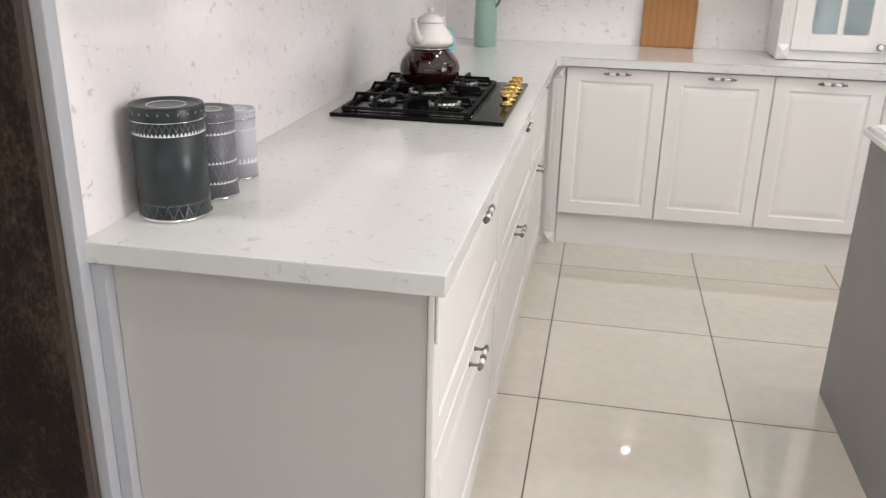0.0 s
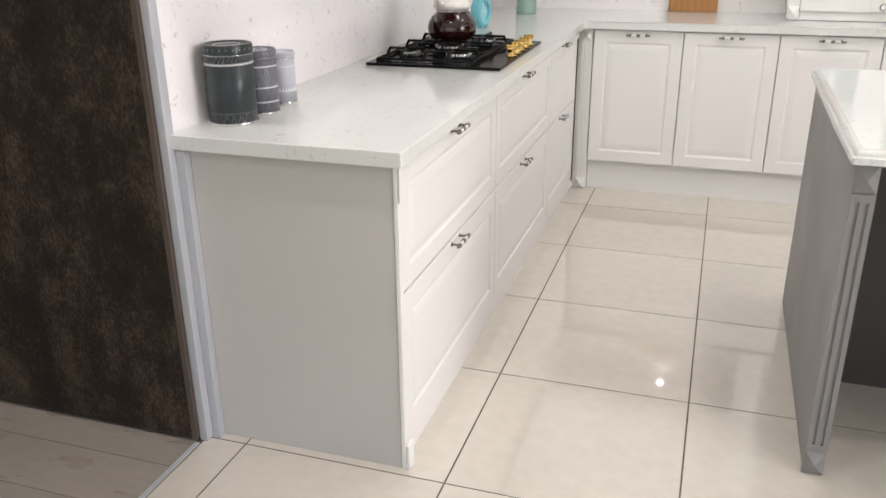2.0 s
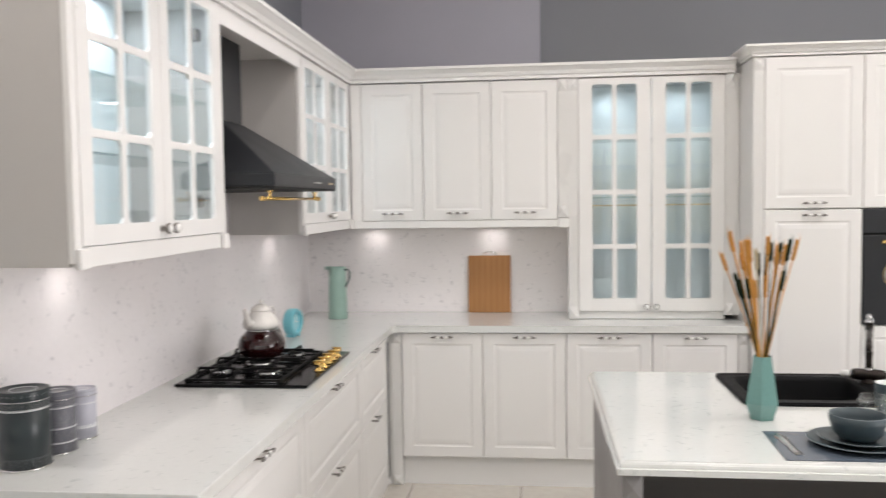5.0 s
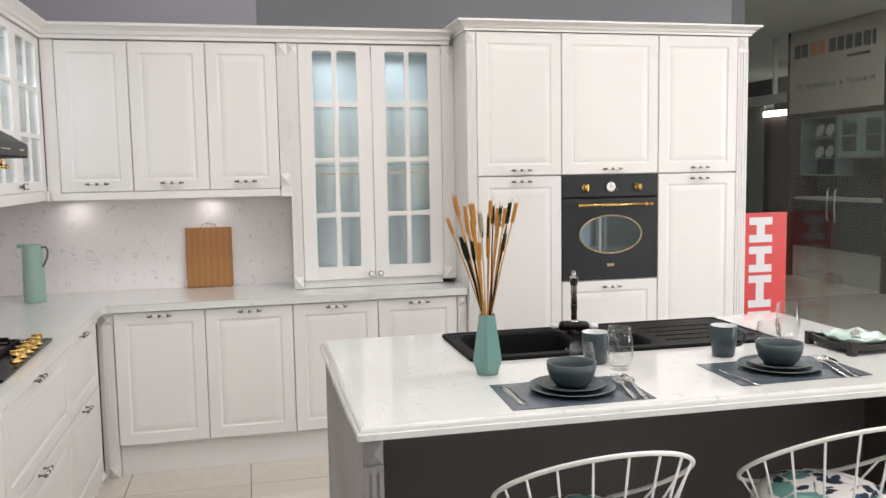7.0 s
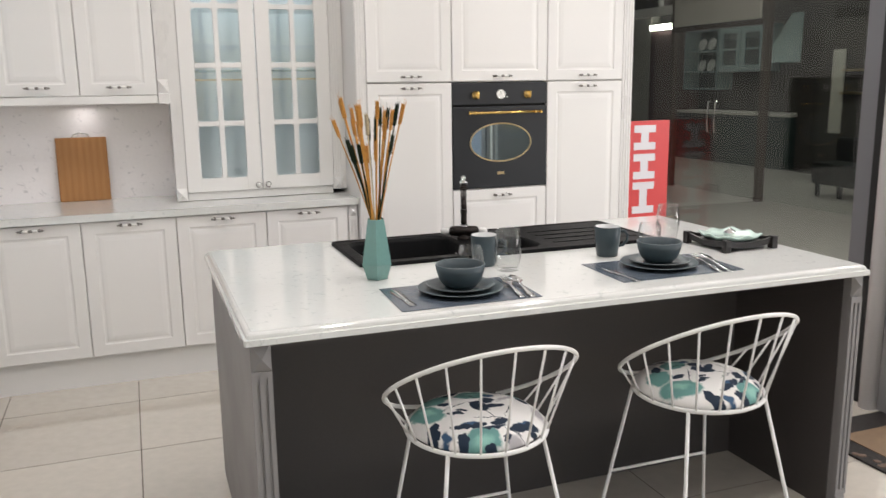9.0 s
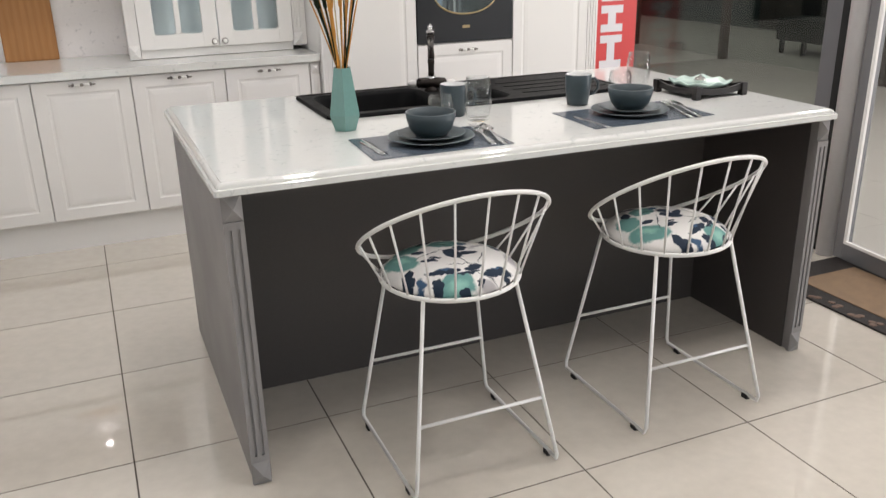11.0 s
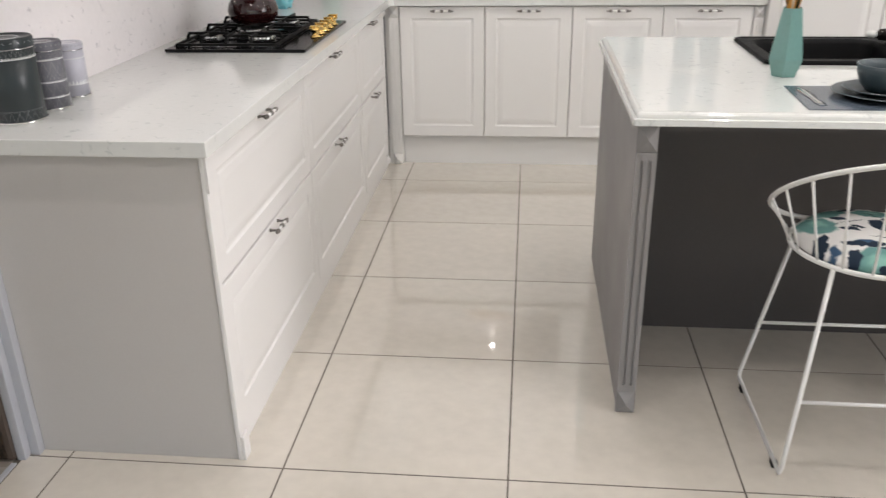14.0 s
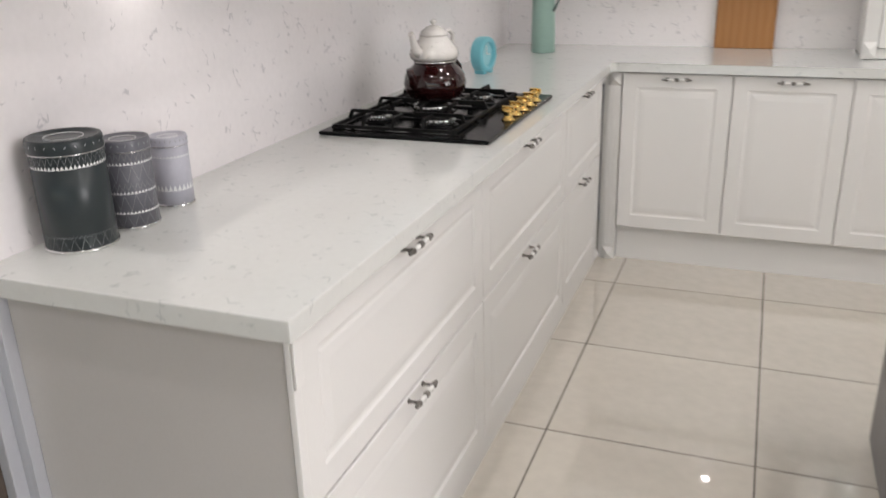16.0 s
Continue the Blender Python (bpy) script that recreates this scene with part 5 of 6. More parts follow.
def setting(px0, py0, px1, py1, skew, cx, cy, kx, ky, kr, fx, fy, fr):
    m = solid("placemat", prism([(px0, py0), (px1, py0), (px1 + skew, py1), (px0 + skew, py1)], TOP, TOP + 0.0018, 0.0006), MATBLUE, "slate blue vinyl placemat on the island", "placemat", "placemats on the island")
    z = TOP + 0.0022
    plate("dinner_plate", cx, cy, z, 0.127, 0.014, "large slate blue stoneware plate on a placemat")
    plate("side_plate", cx, cy, z + 0.0085, 0.100, 0.014, "smaller slate blue plate stacked on a dinner plate")
    bowl(cx, cy, z + 0.0145)
    blade("knife", "steel table knife on the placemat", [(0, 0.008, 0), (0.03, 0.011, 0), (0.085, 0.008, 0), (0.10, 0.011, 0), (0.17, 0.013, 0), (0.198, 0.007, 0), (0.205, 0.001, 0)], pose(kx, ky, z, 0, 0, kr) @ Matrix.Diagonal((1.25, 1.0, 1.0, 1.0)))
    fork_rows = [(0, 0.010, 0), (0.025, 0.012, 0), (0.08, 0.006, 0.001), (0.11, 0.005, 0.003), (0.13, 0.0145, 0.004), (0.155, 0.0145, 0.004)]
    blade("fork", "steel table fork leaning on the plate's edge", fork_rows, pose(fx, fy, z, 3.5, 0, fr) @ Matrix.Diagonal((1.0, 1.12, 1.0, 1.0)))
    spoon_rows = [(0, 0.010, 0), (0.025, 0.012, 0), (0.08, 0.006, 0.001), (0.125, 0.005, 0.004), (0.14, 0.016, 0.003), (0.16, 0.022, 0.001), (0.18, 0.019, 0.002), (0.195, 0.005, 0.005)]
    blade("spoon", "steel table spoon lying on the placemat", spoon_rows, pose(fx + 0.030, fy - 0.006, z, 3.0, 0, fr - 1) @ Matrix.Diagonal((1.0, 1.12, 1.0, 1.0)))


setting(1.203, 1.482, 1.628, 1.752, 0.012, 1.432, 1.632, 1.249, 1.522, 0.3, 1.568, 1.488, -7.5)
setting(1.930, 1.530, 2.385, 1.808, 0.012, 2.165, 1.688, 1.980, 1.520, 1.7, 2.290, 1.522, -10.5)
mug(1.640, 1.935, -12)
mug(2.100, 1.905, -12)
tumbler("tall_glass", 1.676, 1.825, TOP, 0.041, 0.140, "tall clear rounded drinking glass on the island", 1.08, "glasses on the island")
tumbler("tall_glass", 2.458, 2.055, TOP, 0.041, 0.140, "tall clear rounded drinking glass on the island", 1.08, "glasses on the island")
tumbler("short_glass", 1.560, 1.86, TOP, 0.040, 0.085, "short clear drinking glass on the island", 1.05, "glasses on the island")
tumbler("short_glass", 2.340, 2.00, TOP, 0.040, 0.085, "short clear drinking glass on the island", 1.05, "glasses on the island")

# footed tray with a wavy dish
DARKWOOD = material("black_stained_wood", (0.016, 0.014, 0.014), 0.4, var=0.3, scale=20, fine=200, bump=0.1)
u = thing("serving_tray", "black wooden footed tray with curved sides", "tray", m=pose(2.608, 1.880, TOP, 0, 0, 2) @ Matrix.Diagonal((0.86, 0.86, 1.0, 1.0)))
part("tray_base", box(-0.118, 0.118, -0.118, 0.118, 0.016, 0.024, 0.002), DARKWOOD, u)
for k in range(4):
    bm = bmesh.new()
    cols = []
    for i in range(13):
        s = -0.128 + 0.256 * i / 12
        lift = 0.012 * (s / 0.128) ** 2
        cols.append([bm.verts.new(p) for p in ((s, -0.130, 0.010 + lift), (s, -0.119, 0.010 + lift), (s, -0.119, 0.031 + lift * 1.3), (s, -0.130, 0.031 + lift * 1.3))])
    for a, b in zip(cols, cols[1:]):
        for i in range(4):
            bm.faces.new((a[i], a[(i + 1) % 4], b[(i + 1) % 4], b[i]))
    bm.faces.new(cols[0][::-1]), bm.faces.new(cols[-1])
    part("side", bm, DARKWOOD, u, "", pose(0, 0, 0, 0, 0, 90 * k))
for sx in (-1, 1):
    for sy in (-1, 1):
        part("leg", box(sx * 0.124 - 0.014, sx * 0.124 + 0.014, sy * 0.124 - 0.014, sy * 0.124 + 0.014, 0.0, 0.046, 0.002), DARKWOOD, u)
PALEJADE = material("pale_jade_glass", (0.50, 0.64, 0.585), 0.25, var=0.05, bump=0.02, coat=0.3)
u = thing("wavy_dish", "pale jade dish with a wavy rim on the tray", "dish", m=pose(2.608, 1.880, TOP + 0.0245, 0, 0, 2) @ Matrix.Diagonal((0.84, 0.84, 0.9, 1.0)))
bm = bmesh.new()
rings = []
for r, z in ((0.070, 0.0), (0.095, 0.006), (0.112, 0.021), (0.110, 0.027), (0.090, 0.017), (0.01, 0.012)):
    ring = []
    for i in range(48):
        a = 2 * math.pi * i / 48
        sq = 1 / max(abs(math.cos(a)), abs(math.sin(a))) ** 0.55
        w = 0.0055 * math.cos(8 * a) * (r / 0.112) ** 3
        ring.append(bm.verts.new((r * sq * math.cos(a), r * sq * math.sin(a), z + w * (z > 0.02))))
    rings.append(ring)
for a, b in zip(rings, rings[1:]):
    for i in range(48):
        f = bm.faces.new((a[i], a[(i + 1) % 48], b[(i + 1) % 48], b[i]))
        f.smooth = True
bm.faces.new(rings[0][::-1]), bm.faces.new(rings[-1])
part("dish_body", bm, PALEJADE, u)
part("glass_ball", lathe([(0.012, 0.0125), (0.023, 0.017), (0.026, 0.026), (0.021, 0.035), (0.009, 0.041), (0.003, 0.047), (0.0008, 0.050)], 24), STEEL, u, "small shiny silver drop ornament")

# ---- bar stools ----
STOOLWHITE = material("white_powder_coat", (0.78, 0.77, 0.755), 0.4, var=0.02, fine=300, bump=0.03)
RUBBER = material("black_rubber", (0.015, 0.015, 0.015), 0.7)


def floral():
    """White cotton printed with teal blooms, grey washes, navy leaves and thin stems."""
    m = material("floral_cotton", (0.75, 0.73, 0.71), 0.8, var=0.04, scale=20, fine=500, bump=0.15)
    n, l = m.node_tree.nodes, m.node_tree.links
    tc = n.new("ShaderNodeTexCoord")
    no = n.new("ShaderNodeTexNoise")
    no.inputs["Scale"].default_value, no.inputs["Detail"].default_value = 38, 4
    l.new(tc.outputs["Object"], no.inputs["Vector"])
    sub = n.new("ShaderNodeVectorMath")
    sub.operation = "SUBTRACT"
    sub.inputs[1].default_value = (0.5, 0.5, 0.5)
    l.new(no.outputs["Color"], sub.inputs[0])
    sc = n.new("ShaderNodeVectorMath")
    sc.operation = "SCALE"
    sc.inputs["Scale"].default_value = 0.034
    l.new(sub.outputs[0], sc.inputs[0])
    flat = n.new("ShaderNodeVectorMath")
    flat.operation = "MULTIPLY_ADD"
    flat.inputs[1].default_value = (1, 1, 0)
    l.new(tc.outputs["Object"], flat.inputs[0]), l.new(sc.outputs[0], flat.inputs[2])

    def print_layer(prev, spots, color, soft, grow=1.0):
        low = None
        for cx, cy, rx, ry, turn in spots:
            mp, ln = n.new("ShaderNodeMapping"), n.new("ShaderNodeVectorMath")
            mp.vector_type = "TEXTURE"
            mp.inputs["Location"].default_value = (cx, cy, 0)
            mp.inputs["Rotation"].default_value = (0, 0, radians(turn))
            mp.inputs["Scale"].default_value = (rx * grow, ry * grow, 1.0)
            ln.operation = "LENGTH"
            l.new(flat.outputs[0], mp.inputs[0]), l.new(mp.outputs[0], ln.inputs[0])
            if low is None:
                low = ln.outputs["Value"]
            else:
                mi = n.new("ShaderNodeMath")
                mi.operation = "MINIMUM"
                l.new(low, mi.inputs[0]), l.new(ln.outputs["Value"], mi.inputs[1])
                low = mi.outputs[0]
        mr, mx = n.new("ShaderNodeMapRange"), n.new("ShaderNodeMix")
        mr.inputs[1].default_value, mr.inputs[2].default_value = 1.0 - soft, 1.0
        mr.inputs[3].default_value, mr.inputs[4].default_value = 1.0, 0.0
        l.new(low, mr.inputs[0])
        mx.data_type = "RGBA"
        l.new(mr.outputs[0], mx.inputs[0])
        if prev is None:
            mx.inputs[6].default_value = (0.75, 0.73, 0.71, 1)
        else:
            l.new(prev, mx.inputs[6])
        mx.inputs[7].default_value = color
        return mx.outputs[2]

    c = print_layer(None, [(0.165, -0.06, 0.030, 0.050, -20), (0.035, -0.185, 0.030, 0.020, 0), (0.10, 0.03, 0.045, 0.012, 30), (0.02, 0.15, 0.05, 0.022, 10)], (0.40, 0.38, 0.39, 1), 0.5)
    c = print_layer(c, [(-0.046, -0.160, 0.052, 0.038, -8), (-0.140, 0.020, 0.040, 0.068, 20), (-0.09, 0.10, 0.05, 0.04, 30), (0.016, 0.085, 0.048, 0.036, 0), (0.15, 0.09, 0.03, 0.04, 20)], (0.125, 0.28, 0.26, 1), 0.16, 1.05)
    c = print_layer(c, [(-0.05, -0.166, 0.036, 0.022, 0), (-0.135, 0.03, 0.018, 0.036, 20), (0.02, 0.09, 0.026, 0.016, 0)], (0.24, 0.46, 0.40, 1), 0.7)
    c = print_layer(c, [(-0.134, -0.116, 0.014, 0.019, 0), (-0.060, -0.098, 0.026, 0.011, -10), (0.090, -0.128, 0.022, 0.008, 12), (0.06, 0.06, 0.02, 0.012, 0)], (0.035, 0.085, 0.16, 1), 0.3, 1.15)
    c = print_layer(c, [(-0.157, -0.078, 0.017, 0.036, -20), (-0.098, -0.146, 0.014, 0.022, -10), (-0.082, -0.101, 0.030, 0.011, -20), (-0.040, -0.113, 0.022, 0.011, 0), (0.025, -0.112, 0.027, 0.014, 10), (-0.002, -0.133, 0.034, 0.006, 0), (0.083, -0.141, 0.042, 0.013, 12), (0.004, -0.012, 0.024, 0.036, 10), (0.043, 0.022, 0.022, 0.022, 0), (0.047, -0.023, 0.025, 0.012, 0), (-0.075, -0.026, 0.022, 0.010, -25), (-0.052, -0.016, 0.015, 0.008, -25), (-0.079, 0.046, 0.020, 0.012, -40), (0.103, -0.160, 0.012, 0.010, 0), (0.018, -0.174, 0.013, 0.007, 40), (-0.036, -0.186, 0.016, 0.008, 0), (0.10, 0.10, 0.030, 0.014, -30), (-0.03, 0.125, 0.026, 0.014, 20), (0.05, 0.14, 0.014, 0.026, 0), (0.15, 0.02, 0.012, 0.028, 10)], (0.008, 0.020, 0.042, 1), 0.12, 1.12)
    c = print_layer(c, [(0.02, 0.055, 0.05, 0.0020, -40), (0.07, -0.06, 0.045, 0.0018, 55), (-0.06, 0.015, 0.06, 0.0018, 20), (0.012, -0.06, 0.0018, 0.05, 10), (0.0, -0.085, 0.05, 0.0018, -15), (0.045, -0.155, 0.028, 0.0016, -40), (0.05, -0.165, 0.026, 0.0014, -55)], (0.012, 0.03, 0.045, 1), 0.2)
    tint(m, c)
    return m


FLORAL = floral()


def stool():
    u = thing("bar_stool", "white wire bar stool with a floral cushion at the island", "bar stool", "bar stools at the island", pose(1.405, 1.43, 0))
    RZ, RC, RR = 0.553, 0.021, 0.200
    part("seat_ring", tube([(RR * math.cos(k * math.pi / 30), RC + RR * math.sin(k * math.pi / 30), RZ) for k in range(60)], 0.0066, 10, True), STOOLWHITE, u)
    HC, HZ2, HR, TA = -0.012, 0.702, 0.276, 0.597
    def hoop(a):
        v = HR * math.sin(a)
        return Vector((HR * 0.985 * math.cos(a), HC + v * math.cos(TA), HZ2 - v * math.sin(TA)))
    part("back_hoop", tube([hoop(2 * math.pi * k / 72) for k in range(72)], 0.0064, 10, True), STOOLWHITE, u)
    for k in range(13):
        a = math.radians(270 + (k - 6) * 19.2)
        p = hoop(a)
        q = Vector((RR * math.cos(a), RC + RR * math.sin(a), RZ))
        part("back_rod", tube([q, p], 0.0034, 8), STOOLWHITE, u)
    for s in (-1, 1):
        b = [Vector((s * 0.140, RC - 0.142, RZ)), Vector((s * 0.2225, -0.238, 0.019)), Vector((s * 0.2205, 0.240, 0.019)), Vector((s * 0.140, RC + 0.142, RZ))]
        path = [b[0], b[0].lerp(b[1], 0.97), b[1] + Vector((0, 0.008, -0.003)), b[2] + Vector((0, -0.008, -0.003)), b[2].lerp(b[3], 0.03), b[3]]
        part("leg_frame", tube(path, 0.0060, 10), STOOLWHITE, u)
        for yy in (-0.178, 0.178):
            part("rubber_foot", box(s * 0.2215 - 0.0075, s * 0.2215 + 0.0075, yy - 0.013, yy + 0.013, 0.0, 0.0165, 0.002), RUBBER, u, "black rubber glide")
    for s, f in ((-1, 0.62), (1, 0.60)):
        y = (RC + s * 0.142) * (1 - f) + s * 0.239 * f
        x = 0.140 * (1 - f) + 0.222 * f
        z = RZ * (1 - f)
        part("foot_rail", tube([(-x, y, z), (x, y, z)], 0.0050, 10), STOOLWHITE, u)
    prof = [(0.184, 0.0), (0.192, 0.006), (0.192, 0.012), (0.187, 0.022), (0.170, 0.036), (0.135, 0.050), (0.08, 0.060), (0.02, 0.064)]
    part("cushion", lathe(prof, 56), FLORAL, u, "white cushion printed with teal and navy flowers", pose(0, RC, RZ))
    return u


first = stool()
second = copy_thing(first, pose(2.163, 1.433, 0))
for o in second.children:
    if o.name.startswith("cushion"):
        o.matrix_basis = o.matrix_basis @ pose(0, 0, 0, 0, 0, 42)


# ---- shopfront on the right and the mall behind it ----
DARKMETAL = material("bronze_anodised", (0.10, 0.075, 0.065), 0.4, metal=0.5, var=0.08)
GREYPANEL = material("grey_cover_panel", (0.13, 0.13, 0.14), 0.4, var=0.03)
g = thing("shopfront", "tall glass shopfront beside the kitchen", "shop window", kind="structure")
p = part("pane", box(EAST - 0.006, EAST + 0.006, 2.3255, 4.43, 0.02, CEIL), SHOPGLASS, g, "dark reflective glass pane")
p.visible_shadow = False
part("edge_cover", box(EAST - 0.03, EAST + 0.03, 2.235, 2.325, 0.0, CEIL, 0.003), GREYPANEL, g)
part("gasket", box(EAST - 0.032, EAST + 0.02, 2.185, 2.2345, 0.0, CEIL), BLACK, g)
part("sill", box(EAST - 0.03, EAST + 0.03, 2.3255, 4.43, 0.0, 0.0195), ALU, g)
SATIN = material("satin_column_paint", (0.56, 0.55, 0.565), 0.3, var=0.03, bump=0.02)
structure("column_cover", lathe([(0.046, 0.0), (0.046, CEIL)], 40, pose(3.668, 2.134, 0)), SATIN, "round pale grey column cover beside the shop door", "column")
FRAMEGREY = material("door_frame_grey", (0.19, 0.19, 0.20), 0.4, metal=0.3, var=0.04)
d = thing("glass_door", "grey framed glass shop door with a white bead", "door", m=pose(3.678, 2.078, 0, 0, 0, -95.2))
for a, b, c, e in ((0.0, 0.056, 0.0562, 0.074), (0.88, 0.94, 0.862, 0.8798)):
    part("stile", box(a, b, -0.025, 0.025, 0.012, 2.6, 0.003), FRAMEGREY, d)
    part("bead", box(c, e, -0.029, -0.014, 0.105, 2.52, 0.002), PORCELAIN, d, "white glazing bead")
part("bottom_rail", box(0.0562, 0.8798, -0.025, 0.025, 0.012, 0.090, 0.003), FRAMEGREY, d)
part("bead", box(0.0562, 0.8798, -0.029, -0.014, 0.0902, 0.1048, 0.002), PORCELAIN, d, "white glazing bead")
part("top_rail", box(0.0562, 0.8798, -0.025, 0.025, 2.5202, 2.6, 0.003), FRAMEGREY, d)
p = part("pane", box(0.0745, 0.8615, -0.004, 0.004, 0.1055, 2.5195), FARGLASS, d, "clear glass pane")
p.visible_shadow = False
part("door_jamb", box(EAST - 0.03, EAST + 0.03, 0.95, 1.02, 0.0, CEIL, 0.003), ALU, g)
part("header", box(EAST - 0.03, EAST + 0.03, -6.9, 0.9495, 2.9, CEIL), ALU, g)

# sign on the glass
RED = material("red_sign_print", (0.62, 0.055, 0.055), 0.4, var=0.03)
SIGNGREY = material("sign_white", (0.72, 0.70, 0.74), 0.5, var=0.02)
u = thing("red_sign", "red sign board with blocky white shapes beside the tall units", "sign", m=pose(3.390, 3.80, 0))
part("sheet", box(0.0, 0.300, -0.008, 0.0, 0.0, 1.262, 0.001), RED, u)
for z0, z1 in ((1.085, 1.235), (0.905, 1.06), (0.69, 0.885), (0.50, 0.665), (0.30, 0.475)):
    bm = bmesh.new()
    add_box(bm, 0.045, 0.20, -0.0105, -0.0082, z0, z0 + 0.045)
    add_box(bm, 0.045, 0.20, -0.0105, -0.0082, z1 - 0.045, z1)
    add_box(bm, 0.095, 0.15, -0.0105, -0.0082, z0 + 0.045, z1 - 0.045)
    part("white_block", bm, SIGNGREY, u, "white block shape")

# door mat
MATBROWN = material("door_mat_pile", (0.20, 0.135, 0.085), 0.95, var=0.2, scale=25, fine=500, bump=0.6)
MATDARK = material("door_mat_rubber", (0.018, 0.015, 0.014), 0.75, var=0.4, scale=30, fine=300, bump=0.5)
u = thing("door_mat", "brown door mat with a dark patterned rubber border", "door mat", m=pose(3.180, 1.08, 0, 0, 0, 0))
part("border", box(0.0, 0.49, 0.0, 0.985, 0.0005, 0.009, 0.003), MATDARK, u)
part("carpet", box(0.105, 0.440, 0.11, 0.845, 0.0091, 0.013, 0.002), MATBROWN, u)
RELIEF = material("mat_relief_brown", (0.15, 0.10, 0.075), 0.8, var=0.2)
rng = random.Random(3)
for k in range(9):
    yy = 0.06 + k * 0.105
    for xx in (0.038,):
        for j in range(3):
            a = rng.uniform(0, 6.28)
            part("leaf_relief", lathe([(0.016, 0.0092), (0.012, 0.0105), (0.002, 0.011)], 8, pose(xx + 0.016 * math.cos(a), yy + 0.024 * math.sin(a), 0)), RELIEF, u)

MALLBED = material("mall_floor_bed", (0.40, 0.37, 0.345), 0.5, var=0.08, scale=1.5, fine=25)
# mall corridor and the shop across it
FARX = 7.80
MALLTILE = material("mall_floor_stone", (0.60, 0.555, 0.52), 0.10, var=0.06, scale=1.5, fine=25, bump=0.0, rvar=0.4)
mall_floor = structure("mall_floor", box(EAST, 16.0, -7.0, 16.0, -0.10, -0.001), MALLBED, "polished grey-beige stone floor of the mall", "floor")
structure("mall_back", box(16.0, 16.2, -7.2, 16.2, 0.0, CEIL + 0.15), WALLDARK, "dark wall at the back of the far shop", "wall")
structure("mall_end", box(EAST + 0.1, 16.0, 16.0, 16.2, 0.0, CEIL + 0.15), WALLDARK, "dark wall at the end of the mall", "wall")
structure("mall_ceiling_north", box(EAST + 0.1, 16.0, 14.0, 16.0, CEIL, CEIL + 0.15), CEILING, "plain white ceiling of the mall", "ceiling")
structure("mall_south", box(7.1, 16.0, -7.2, -7.0, 0.0, CEIL), WALLDARK, "dark wall at the south end of the mall", "wall")
structure("mall_south_head", box(4.6, 7.1, -7.2, -7.0, 2.6, CEIL), WALLDARK, "dark wall over the mall's south entrance", "wall")
ent = thing("window_2", "glazed entrance at the south end of the mall", "window", kind="structure")
for wx in (4.65, 5.45, 6.25, 7.05):
    part("mullion", box(wx - 0.035, wx + 0.035, -7.14, -7.06, 0.0, 2.6, 0.004), ALU, ent)
structure("pavement", box(-8.0, 18.0, -30.0, -7.2, -0.12, -0.02), MALLBED, "pale stone pavement outside the shops", "pavement")
structure("mall_west", box(EAST - 0.1, EAST + 0.1, 4.6, 16.0, 0.0, CEIL), WALLDARK, "dark wall along the mall", "wall")
f = thing("far_shopfront", "glass shopfront with double doors across the mall", "shop window", kind="structure")
for yy in (1.2, 4.4, 5.33, 7.66, 9.48, 12.4):
    part("post", box(FARX - 0.05, FARX + 0.05, yy - 0.035, yy + 0.035, 0.0, CEIL, 0.004), DARKMETAL, f)
part("header", box(FARX - 0.05, FARX + 0.05, 7.6955, 9.4445, 2.14, 2.20), DARKMETAL, f)
part("beam", box(FARX - 0.05, FARX + 0.05, 9.5155, 15.9, 2.40, 2.52), WALLWHITE, f)
part("beam", box(FARX - 0.05, FARX + 0.05, 5.3705, 7.5555, 2.75, 2.85), WALLWHITE, f)
for yy, z0 in ((9.86, 2.5205), (6.72, 2.8505)):
    part("mullion", box(FARX - 0.03, FARX + 0.03, yy - 0.02, yy + 0.02, z0, CEIL, 0.002), WALLWHITE, f)
part("dark_panel", box(FARX - 0.04, FARX + 0.04, 4.4355, 5.2945, 0.0, CEIL, 0.003), DARKMETAL, f)
part("pull_tube", tube([(FARX - 0.055, 5.33, 0.10), (FARX - 0.11, 5.33, 0.10), (FARX - 0.11, 5.33, 1.36), (FARX - 0.055, 5.33, 1.36)], 0.028, 14), STEEL, f, "steel tube handle")
for y0, y1 in ((9.5405, 12.3395), (5.3705, 7.5555), (1.2605, 4.3395)):
    p = part("pane", box(FARX - 0.005, FARX + 0.005, y0, y1, 0.03, 2.39), FARGLASS, f, "clear shop glass")
    p.visible_shadow = False
for y0, y1, hy in ((7.722, 8.565, 8.50), (8.575, 9.418, 8.64)):
    p = part("door_leaf", box(FARX - 0.006, FARX + 0.006, y0, y1, 0.02, 2.13), FARGLASS, f, "frameless glass door leaf")
    p.visible_shadow = False
    part("pull", tube([(FARX - 0.007, hy, 0.80), (FARX - 0.05, hy, 0.82), (FARX - 0.06, hy, 1.0), (FARX - 0.05, hy, 1.20), (FARX - 0.007, hy, 1.22)], 0.014, 10), STEEL, p, "curved steel door pull")
    part("patch_fitting", box(FARX - 0.02, FARX + 0.02, hy - 0.09, hy + 0.05, 0.021, 0.12, 0.003), STEEL, p)
FASCIA = material("sign_fascia_beige", (0.60, 0.56, 0.51), 0.5, var=0.03)
INK = material("sign_ink", (0.03, 0.03, 0.03), 0.5)
ORANGE = material("sign_orange", (0.65, 0.22, 0.08), 0.5)
s = thing("shop_sign", "beige shop sign with dark and orange bars above glass doors", "sign", m=pose(FARX - 0.06, 9.42, 0, 0, 0, -90))
part("fascia", box(0.0, 1.70, -0.02, 0.009, 2.21, CEIL - 0.01, 0.004), FASCIA, s)
